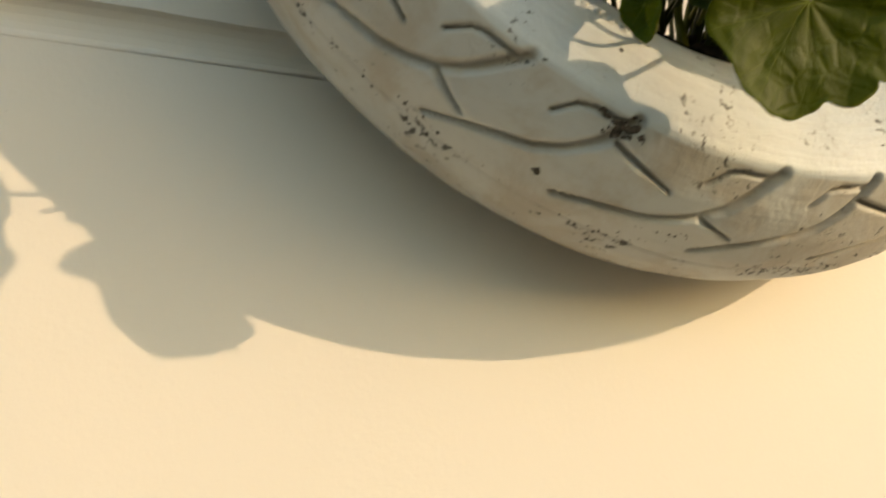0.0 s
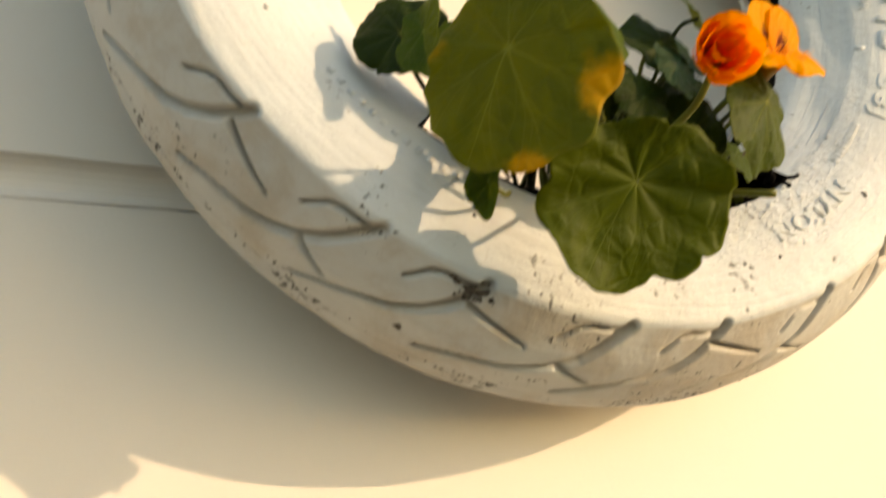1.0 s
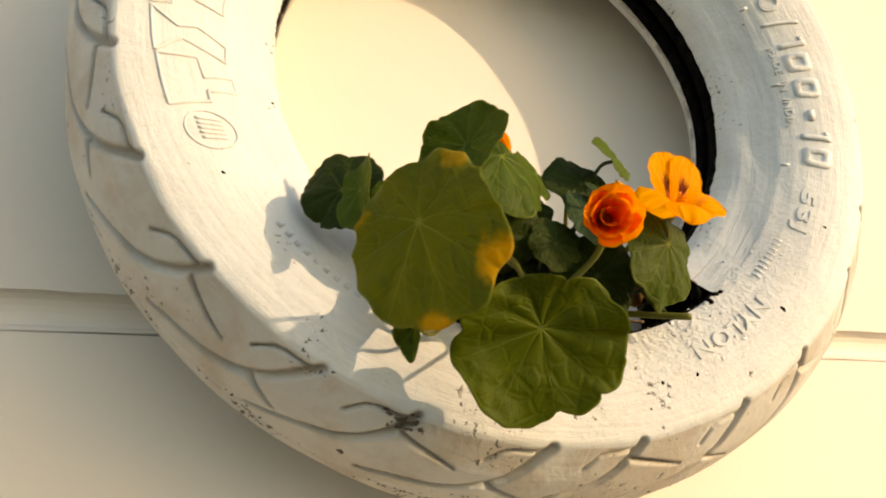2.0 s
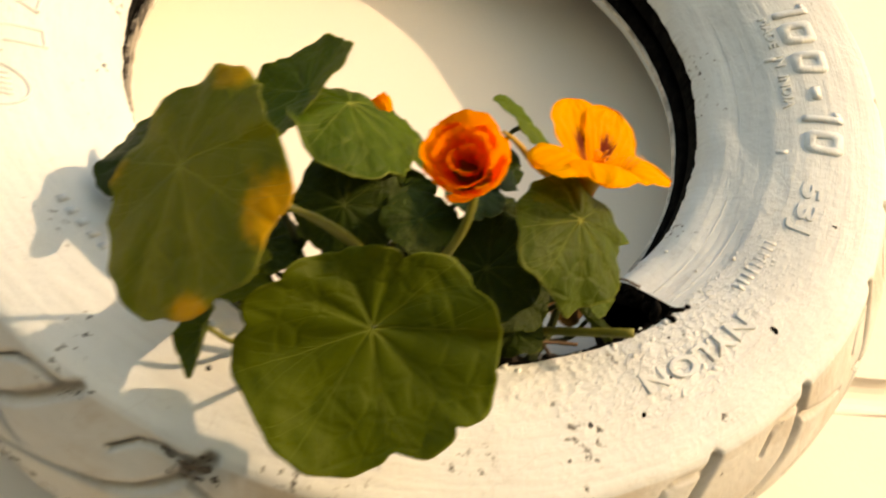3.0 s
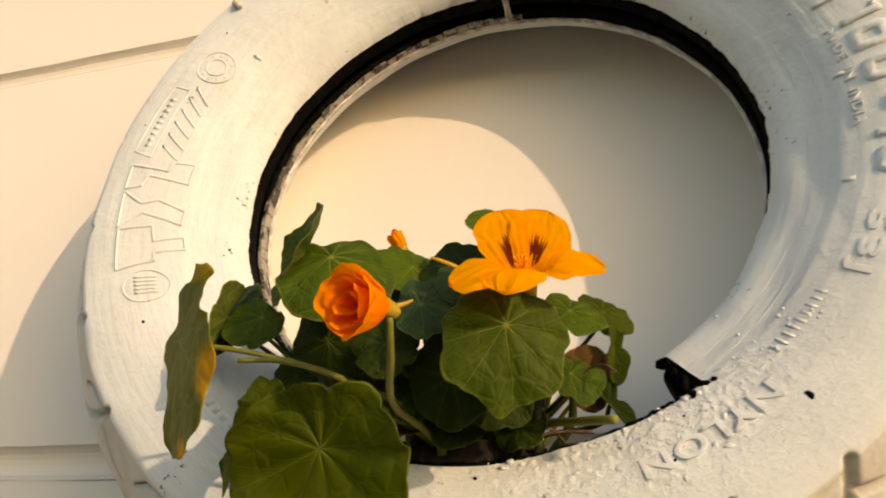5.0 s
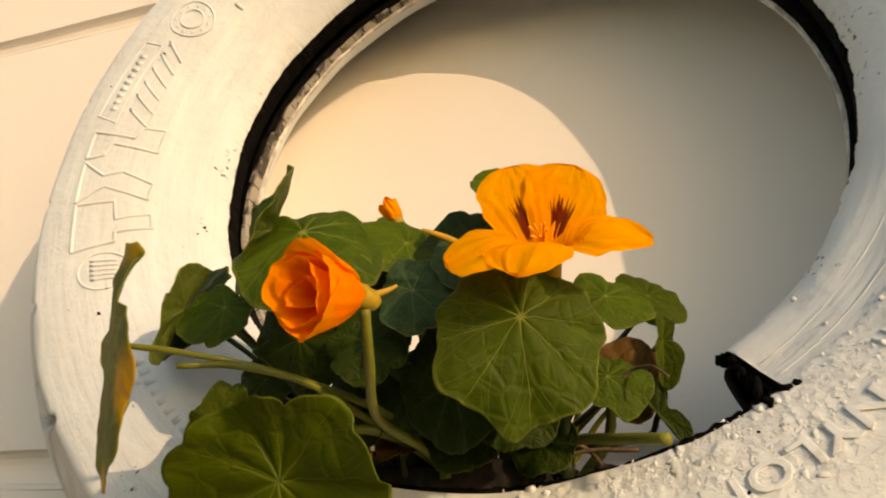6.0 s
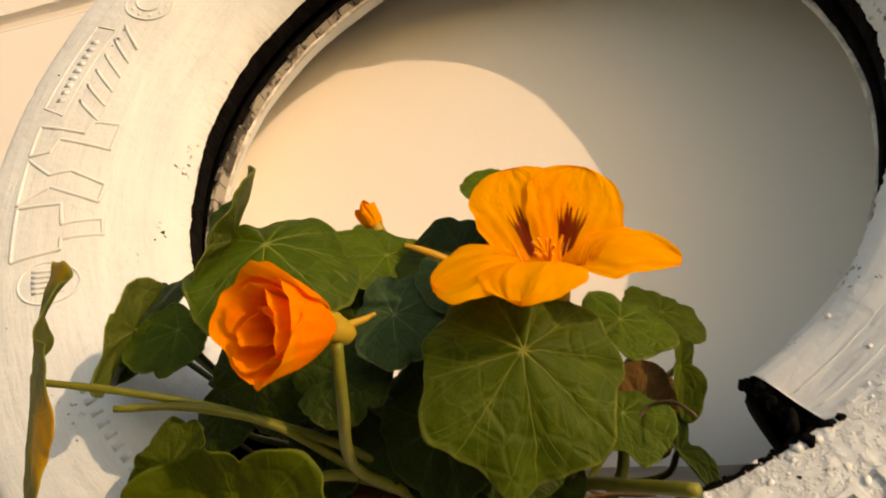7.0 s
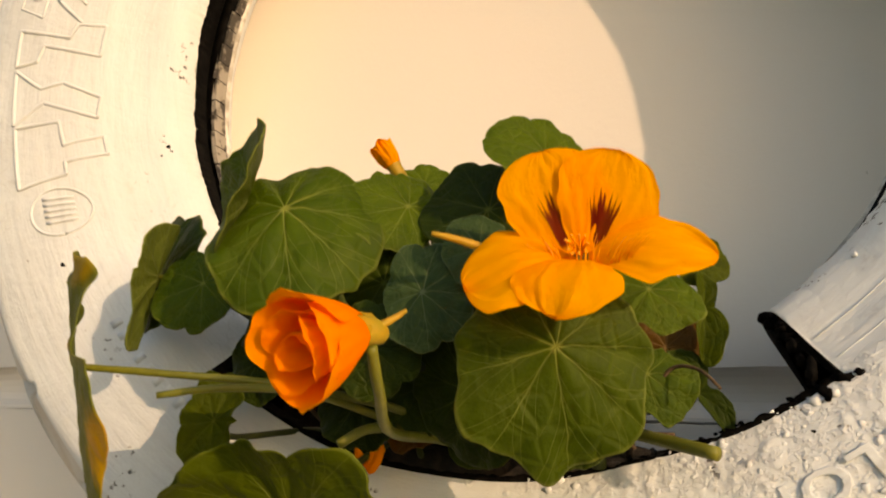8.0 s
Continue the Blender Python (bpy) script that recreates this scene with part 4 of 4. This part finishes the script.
def wrapped_petal(base, axis, e1, e2, turn, half, tall, foot, mouth, ruffle, seed):
    """A petal wrapped round a funnel: one edge lies over its neighbour, the rim rolls outward and waves."""
    rows, cols = 30, 33
    rng = random.Random(seed)
    ph = [rng.uniform(0, 6.28) for _ in range(4)]
    verts, uvs, faces = [], [], []
    for i in range(rows):
        t = i / (rows - 1)
        wide = (0.55 + 0.45 * math.sin(min(1.0, t / 0.7) * math.pi / 2)) * (1 - 0.22 * t ** 6)
        for j in range(cols):
            s = 2 * j / (cols - 1) - 1
            w = turn + s * half * wide
            height = tall * t * (1 - 0.20 * t ** 4 * abs(s) ** 3 + 0.03 * t * math.sin(3 * s + ph[0]))
            swell = t ** 0.75 + 0.10 * math.sin(math.pi * t) + 0.16 * max(0.0, t - 0.72) / 0.28 * (0.6 + 0.4 * math.sin(3 * s + ph[1])) * (1 - 0.7 * s ** 4)
            r = foot + (mouth - foot) * swell + 0.0005 * s * (1 - 0.4 * t)
            r += ruffle * t * t * (math.sin(2.6 * s + ph[2]) + 0.4 * math.sin(6 * s + ph[3])) + 0.00012 * t * math.sin(19 * s * wide + ph[1])
            r += 0.0008 * t * noise.noise((s * 2 + seed, t * 3, 1.0))
            verts.append(base + axis * height + (e1 * math.cos(w) + e2 * math.sin(w)) * r)
            uvs.append((s * wide, t))
    for i in range(rows - 1):
        for j in range(cols - 1):
            a = i * cols + j
            faces.append((a, a + 1, a + cols + 1, a + cols))
    return mesh_from(verts, faces, uvs)


ROOT = Vector((-0.004, -0.056, 1.209))


def plant():
    ob = thing("nasturtium", ROOT, "bushy nasturtium with round green leaves and orange flowers", "plant")
    count = itertools.count()

    def leaf(mat, c, nor, rad, shape, lobes, amp, ph, cup, curl, axis, ruf, stalk, fold=0.0, tips=(), calm=1.0):
        """One blade on its stalk; shape and tips swell the outline, amp and lobes scallop it, cup, curl, fold and ruffle bend it."""
        n = next(count)
        me, upper = leaf_mesh(c, nor, rad, shape, lobes, amp, ph, cup, curl, axis, ruf, n, fold, tips, calm)
        part("leaf", me, [mat, UNDER[mat.name]], ob,
             {"leaf_yellowing": "large leaf yellowing at its edge", "leaf_reddish": "small reddish brown leaf", "leaf_grey_green": "grey-green leaf"}.get(mat.name, ""))
        me.polygons.foreach_set("material_index", [1 if upper <= k < 2 * upper else 0 for k in range(len(me.polygons))])
        rng = random.Random(50 + n)
        c, nor = Vector(c), Vector(nor).normalized()
        foot = ROOT + Vector((c.x * 0.35 + rng.uniform(-.012, .012), rng.uniform(-.012, .016), -.003))
        back = c - nor * 0.012
        mid = foot.lerp(back, 0.5) + Vector((rng.uniform(-.003, .003), 0.004, rng.uniform(.002, .008)))
        if stalk:
            part("stalk", tube([foot, mid, back, c - nor * 0.0004], 0.0011, 0.0008, 20, 8, 0.05, n), STEM_SHADED if n % 3 else STEM, ob)

    leaf(LEAF_YELLOW, (-.0794, -.1412, 1.2242), (-.690, -.690, -.210), .0296, (.0012, -.0079, -.0004, .0011), 13, -.06, 0.3, -.06, 0.10, 80, .036, 0, 0, ((-62, .10, 14), (62, .09, 16), (-118, .07, 14), (-32, .05, 16, .20), (42, .03, 15, .14), (4, -.05, 12)), 0.35)
    leaf(LEAF_MID, (-.0297, -.1270, 1.1920), (-.130, -.905, -.40), .0304, (-.0004, -.0078, .0024, .0010), 9, .13, 0.9, .13, 0, 0, .055, 1)
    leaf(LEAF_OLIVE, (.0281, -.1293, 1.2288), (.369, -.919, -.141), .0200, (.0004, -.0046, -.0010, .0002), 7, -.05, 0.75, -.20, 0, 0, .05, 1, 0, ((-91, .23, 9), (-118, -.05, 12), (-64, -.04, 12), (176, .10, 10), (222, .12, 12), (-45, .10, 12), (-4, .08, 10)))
    leaf(LEAF, (-.0390, -.1234, 1.2637), (.311, -.871, .381), .0218, (.0034, -.0048, -.0018, .0008), 9, -.07, 0.2, -.27, 0, 0, .05, 1, 0, ((-150, .07, 14), (-28, .10, 12)))
    leaf(LEAF, (-.0146, -.1035, 1.2684), (.60, -.70, .40), .0138, (-.0030, -.0007, .0007, .0016), 7, .11, 0.7, -.10, 0, 0, .05, 1)
    leaf(LEAF_BLUE, (-.0029, -.1223, 1.2419), (.207, -.938, .277), .0124, (.0017, .0002, -.0018, .0002), 7, .15, 0.1, -.12, 0, 0, .06, 1)
    leaf(LEAF, (.0448, -.1064, 1.2438), (.30, -.85, .43), .0106, (.0008, .0002, -.0002, -.0010), 6, -.15, 0.4, -.12, 0, 0, .06, 1, 0, ((-28, .22, 18), (-120, .10, 16)))
    leaf(LEAF, (-.0721, -.1082, 1.2494), (.02, -.96, .25), .0122, (-.0040, -.0034, .0009, -.0010), 7, .16, 0.9, -.1, 0, 0, .06, 1)
    # the leaf that stands on edge, creased along its length
    leaf(LEAF, (-.0522, -.1194, 1.2692), (-.70, -.70, .12), .0202, (-.0006, -.0016, .0004, .0016), 8, .10, 0.2, .06, 0, 50, .05, 1, 0.26, ((29, .05, 20),))
    # a leaf folded like a wing, its pale back to the flowers, and the dark one behind it
    leaf(LEAF, (-.0925, -.1025, 1.2530), (-.88, -.45, .15), .0145, (.001, -.0012, -.0034, 0), 7, -.06, 0.6, -.06, 0, 100, .04, 1, 0.40, ((-68, .36, 16),))
    leaf(LEAF_SHADED, (-.0985, -.0945, 1.2563), (-.42, -.88, .20), .0190, (0, .001, -.0010, 0), 8, .14, 0.2, -.1, 0, 0, .06, 1)
    leaf(LEAF, (.0225, -.1095, 1.2770), (.56, -.75, .35), .0128, (-.001, .001, .0015, 0), 6, .12, 0.8, -.1, 0, 0, .06, 1)
    leaf(LEAF_SHADED, (.0068, -.1030, 1.2660), (.10, -.95, .22), .0160, (-.001, 0, .0010, 0), 7, .09, 0.1, -.1, 0, 0, .06, 1)
    leaf(LEAF_BLUE, (.0085, -.1165, 1.2525), (.45, -.82, .35), .0096, (0, 0, -.0010, 0), 6, .08, 0.5, -.1, 0, 0, .06, 1)
    # a leaf half behind, a limp one hanging from it, and a small one folded along its length
    leaf(LEAF_MID, (.0530, -.0680, 1.2620), (.42, -.85, .30), .0104, (.001, 0, .0006, -.0020), 7, .08, 0.5, -.15, 0, 0, .06, 1)
    leaf(LEAF_MID, (.0566, -.0712, 1.2452), (.50, -.85, .10), .0078, (0, -.0014, -.0040, 0), 5, -.08, 0.5, -.1, 0, 84, .05, 1, 0.85, ((-84, .40, 14),))
    leaf(LEAF_SHADED, (.0540, -.0715, 1.2232), (.45, -.80, .35), .0082, (0, 0, -.0032, -.0034), 5, -.06, 0.5, .05, 0, -62, .06, 1, 0.75, ((-62, .25, 16),))
    leaf(LEAF, (.0431, -.0950, 1.2262), (.25, -.94, .20), .0090, (.0030, -.0022, 0, -.0008), 6, -.17, 0.2, -.1, 0, 0, .07, 1, 0, ((-58, .15, 15),))
    leaf(LEAF_BROWN, (.0466, -.0700, 1.2350), (.20, -.97, .05), .0120, (0, 0, -.0016, 0), 6, .06, 0.2, -.1, 0, 0, .06, 1)
    leaf(LEAF_SHADED, (-.0380, -.1165, 1.2329), (-.05, -.85, -.50), .0160, (.001, 0, 0, 0), 7, .07, 0.2, -.15, 0, 0, .06, 1)
    leaf(LEAF_SHADED, (-.0160, -.1180, 1.2299), (.10, -.97, .05), .0120, (0, 0, 0, 0), 7, .17, 0.4, -.1, 0, 0, .06, 1)
    leaf(LEAF_SHADED, (.0055, -.1100, 1.2205), (-.25, -.92, -.25), .0175, (0, 0, 0, 0), 7, .07, 0.9, -.1, 0, 0, .06, 1)
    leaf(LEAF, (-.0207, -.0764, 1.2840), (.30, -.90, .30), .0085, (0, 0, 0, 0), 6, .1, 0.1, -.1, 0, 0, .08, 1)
    leaf(LEAF_SHADED, (-.0200, -.1050, 1.2480), (.15, -.95, .1), .0125, (0, 0, 0, 0), 7, .08, 0.3, -.1, 0, 0, .06, 1)
    # Added filler leaves for the dark heart of the bush, shade in their green.
    leaf(LEAF_SHADED, (-.0300, -.0930, 1.2210), (-.10, -.95, .20), .0150, (0, 0, 0, 0), 7, .08, 0.3, -.1, 0, 0, .08, 1)
    leaf(LEAF_SHADED, (.0180, -.0950, 1.2200), (.10, -.97, .10), .0135, (0, 0, 0, 0), 6, .08, 0.6, -.1, 0, 0, .08, 1)
    leaf(LEAF_SHADED, (-.0060, -.0880, 1.2330), (.05, -.95, .25), .0155, (0, 0, 0, 0), 7, .08, 0.8, -.1, 0, 0, .08, 1)
    leaf(LEAF_SHADED, (.0105, -.1060, 1.2440), (.10, -.95, .15), .0095, (0, 0, 0, 0), 7, .08, 0.2, -.1, 0, 0, .08, 1)
    leaf(LEAF_SHADED, (.0280, -.0850, 1.2330), (.20, -.95, .10), .0130, (0, 0, 0, 0), 7, .08, 0.2, -.1, 0, 0, .08, 1)
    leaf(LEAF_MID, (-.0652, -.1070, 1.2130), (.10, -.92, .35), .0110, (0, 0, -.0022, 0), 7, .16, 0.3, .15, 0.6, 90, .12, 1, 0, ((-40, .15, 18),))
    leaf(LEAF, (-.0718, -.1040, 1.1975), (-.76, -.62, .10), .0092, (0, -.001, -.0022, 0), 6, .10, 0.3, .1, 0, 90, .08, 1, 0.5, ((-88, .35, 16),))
    leaf(LEAF_SHADED, (-.0120, -.0960, 1.2225), (.10, -.95, .10), .0120, (0, 0, 0, 0), 7, .10, 0.5, -.1, 0, 0, .08, 1)
    leaf(LEAF_SHADED, (-.0590, -.0980, 1.2285), (-.10, -.90, .20), .0115, (0, 0, 0, 0), 7, .10, 0.5, -.1, 0, 0, .08, 1)
    leaf(LEAF_SHADED, (.0010, -.0860, 1.2140), (.15, -.90, .30), .0115, (0, 0, 0, 0), 7, .10, 0.1, -.1, 0, 0, .10, 1)
    leaf(LEAF_SHADED, (.0230, -.0820, 1.2125), (-.20, -.92, .25), .0100, (0, 0, 0, 0), 6, .10, 0.4, -.1, 0, 0, .10, 1)
    leaf(LEAF_BROWN, (-.0175, -.0850, 1.2115), (.10, -.80, .55), .0080, (0, 0, 0, 0), 6, .10, 0.4, .15, 0.4, 60, .12, 1)
    # the yellowing leaf's long stalk, a cut stub and a thick cut stem
    part("stalk", tube([(-.0785, -.1405, 1.2238), (-.060, -.134, 1.2228), (-.040, -.120, 1.2215), (-.018, -.098, 1.217), (-.008, -.075, 1.209)], .0008, .0012, 26, 9, .04, 71), STEM, ob)
    part("stub", tube([(-.0584, -.1376, 1.2178), (-.046, -.130, 1.2200), (-.032, -.115, 1.2195), (-.018, -.090, 1.2125)], .0008, .0011, 22, 9, .04, 72), STEM, ob, "broken-off green stalk")
    part("cut_stem", tube([(.0573, -.0973, 1.2087), (.044, -.088, 1.2115), (.030, -.078, 1.2140), (.010, -.066, 1.2110)], .0016, .0016, 22, 10, .05, 73), STEM, ob, "thick green stem with a cut end")
    part("stalk", tube([(-.0058, -.1415, 1.2275), (-.0078, -.132, 1.2190), (-.0135, -.112, 1.2115), (-.0100, -.090, 1.2100), (-.006, -.070, 1.2080)], .0012, .0014, 26, 9, .04, 75), STEM, ob)
    part("stalk", tube([(-.030, -.105, 1.2080), (-.024, -.100, 1.2120), (-.016, -.088, 1.2120), (-.008, -.070, 1.2080)], .0012, .0015, 18, 9, .04, 76), STEM, ob)
    rng = random.Random(8)
    for n in range(20):
        x = rng.uniform(-.055, .03)
        top = Vector((x + rng.uniform(-.01, .01), rng.uniform(-.115, -.085), 1.222 + rng.uniform(0, .02)))
        foot = ROOT + Vector((x * 0.6, rng.uniform(-.015, .02), -.003))
        part("stalk", tube([foot, foot.lerp(top, .5) + Vector((0, .006, .004)), top], .0013, .0010, 14, 8, .05, 90 + n), STEM if n % 4 == 1 else STEM_SHADED, ob)

    for n in range(11):
        x = rng.uniform(-.036, .032)
        foot = Vector((x, rng.uniform(-.078, -.062), 1.204))
        top = foot + Vector((rng.uniform(-.012, .012), rng.uniform(-.022, -.004), rng.uniform(.020, .034)))
        part("stalk", tube([foot, foot.lerp(top, .5) + Vector((rng.uniform(-.004, .004), .003, .002)), top], .0019, .0013, 14, 9, .06, 130 + n), STEM if n % 3 == 0 else STEM_SHADED, ob)
    # open flower: two broad upper petals with rays, three lower ones
    t = Vector((.0335, -.1300, 1.2462))
    flower = part("flower", tube([t + Vector((0, .009, -.004)), t + Vector((0, .005, -.002)), t + Vector((0, .0015, -.0004))], .0026, .0044, 6, 12), CALYX, ob, "open orange flower with dark red rays")
    petals = [((-.0026, -.0004, .0006), (-.0068, -.0064, .0204), (.25, -.95, -.20), .0106, PETAL_MARKED, 0.03, 0.06, 0.006, 0.52, 0.54, 2.6),
              ((.0024, .0008, .0006), (.0078, -.0038, .0204), (.25, -.95, -.20), .0102, PETAL_MARKED, 0.03, 0.06, 0.006, 0.52, 0.54, 2.8),
              ((-.0010, .0000, -.0006), (-.0216, -.0086, -.0072), (-.1, -.90, .40), .0102, PETAL, 0.18, -0.14, 0.030, 0.55, 0.60, 2.6),
              ((-.0004, -.0012, -.0010), (-.0030, -.0125, -.0142), (.05, -.80, .55), .0104, PETAL, 0.24, -0.14, 0.030, 0.60, 0.54, 2.0),
              ((.0012, .0004, .0000), (.0254, .0006, -.0010), (.12, -.90, .40), .0078, PETAL, 0.16, -0.14, 0.024, 0.40, 0.52, 1.15)]
    for n, (root, tip, nor, width, mat, bend, cup, ruf, claw, wide, blunt) in enumerate(petals):
        part("petal", petal_mesh(t + Vector(root), t + Vector(tip), nor, width, bend, cup, ruf, n, claw, wide, blunt), mat, flower, "orange petal with dark red rays" if mat is PETAL_MARKED else "")
    for n in range(9):
        w = 2 * math.pi * n / 9
        end = t + Vector((.0022 * math.cos(w), -.0062 - .001 * math.sin(3 * w), .0010 + .0022 * math.sin(w)))
        part("stamen", tube([t, t.lerp(end, .5) + Vector((0, -.001, .0005)), end], .00020, .00030, 6, 6), STAMEN, flower)
    rng = random.Random(21)
    for n in range(30):
        x = rng.uniform(-.012, .016)
        a = t + Vector((x * 0.6, -.0035, -.0018 + rng.uniform(-.001, .001)))
        part("fringe", tube([a, a + Vector((x * 0.12, -.0016, .0022)), a + Vector((x * 0.3, -.0026, .0042))], .00016, .00006, 5, 5), STAMEN, flower)
    part("spur", tube([(.0039, -.1360, 1.2512), (.0090, -.1330, 1.2502), (.0180, -.1255, 1.2480), (.027, -.1215, 1.2460), (.0325, -.1215, 1.2455)], .0005, .0019, 20, 10), CALYX, flower, "slender yellow spur")
    part("stalk", tube([(.0325, -.1225, 1.2480), (.026, -.112, 1.238), (.012, -.090, 1.222), (.002, -.066, 1.208)], .0011, .0014, 22, 8, .05, 61), STEM, ob)

    # half-closed flower: a funnel of overlapping petals round a swirl
    base = Vector((-.0080, -.1435, 1.2305))
    axis = Vector((-.32, -.88, -.34)).normalized()
    e1 = axis.cross(Vector((0, 0, 1))).normalized()
    e2 = e1.cross(axis)
    flower = part("flower", tube([(-.0050, -.1385, 1.2300), (-.0058, -.1405, 1.2305), base + axis * .0005, base + axis * .0025], .0020, .0040, 12, 14), CALYX, ob, "half-closed orange trumpet flower")
    # rings of wrapped petals: count, first turn, half angle, height, radius at the mouth, rim ruffle
    rings = [(5, 0.06, 66, .0182, .0094, .0003, PETAL_WARM), (3, 0.16, 84, .0178, .0064, .0004, PETAL_WARM), (2, 0.40, 100, .0168, .0034, .0004, PETAL_RED)]
    for ring, (number, first, half, tall, mouth, ruf, mat) in enumerate(rings):
        for n in range(number):
            turn = 2 * math.pi * (first + n / number)
            part("petal", wrapped_petal(base + axis * .0005 * ring, axis, e1, e2, turn, radians(half), tall * (1 - 0.035 * ((n * 2 + ring) % 3)), .0030 - .0007 * ring, mouth * (1 + 0.10 * ((n + ring) % 2)), ruf, 30 + n + 7 * ring), mat, flower)
    for n in range(5):
        w = 2 * math.pi * n / 5
        out = (e1 * math.cos(w) + e2 * math.sin(w))
        part("sepal", petal_mesh(base + out * .0022 - axis * .004, base + axis * .0072 + out * .0066, -out, .0034, 0.05, 0.3, 0.02, 60 + n, 0.5, 0.5, 1.3), CALYX, flower)
    part("spur", tube([(-.0003, -.1375, 1.2352), (-.0024, -.1385, 1.2335), (-.0056, -.1415, 1.2308)], .0004, .0010, 10, 9), CALYX, flower, "slender yellow spur")

    # bud
    tip, foot = Vector((-.0272, -.0959, 1.2898)), Vector((-.0200, -.0915, 1.2780))
    d = (foot - tip).normalized()
    bud = part("bud", tube([tip + d * .003, tip + d * .006, tip + d * .010, foot + d * .002], .0026, .0015, 14, 10, .04), CALYX, ob, "closed orange flower bud")
    for n in range(5):
        w = 2 * math.pi * n / 5
        e = d.orthogonal().normalized()
        out = e * math.cos(w) + d.cross(e) * math.sin(w)
        part("petal", petal_mesh(tip + d * .007 + out * .0022, tip + out * .0021 - d * .0008 * (n % 3), out, .0022, 0.12, -0.3, 0.12, 80 + n, 0.7), PETAL, bud)
    part("stalk", tube([foot, (-.016, -.085, 1.262), (-.010, -.070, 1.235), (-.006, -.058, 1.208)], .0011, .0013, 22, 8, .05, 63), STEM, ob)
    part("withered_petal", petal_mesh((-.0270, -.0880, 1.2075), (-.0262, -.0950, 1.2022), (0, -.8, .6), .0040, 0.2, 0.4, 0.15, 95, 0.5), PETAL_RED, ob, "small withered orange petal")
    # dead twigs
    part("tendril", tube([(.0445, -.0925, 1.2215), (.0475, -.0940, 1.2265), (.0508, -.0955, 1.2278), (.0550, -.1000, 1.2262), (.0585, -.1034, 1.2223)], .0005, .0004, 18, 6), DRY, ob, "dry curling tendril")
    for n, (a, b) in enumerate([((.020, -.078, 1.2075), (.048, -.074, 1.2125)), ((-.070, -.085, 1.228), (-.050, -.075, 1.213)), ((.030, -.078, 1.214), (.040, -.072, 1.206))]):
        a, b = Vector(a), Vector(b)
        part("twig", tube([a, a.lerp(b, .5) + Vector((0, .001, .002)), b], .0005, .0007, 12, 6, .2, n), DRY, ob, "dry brown twig")


ground()
tyre()
soil()
plant()
wall()
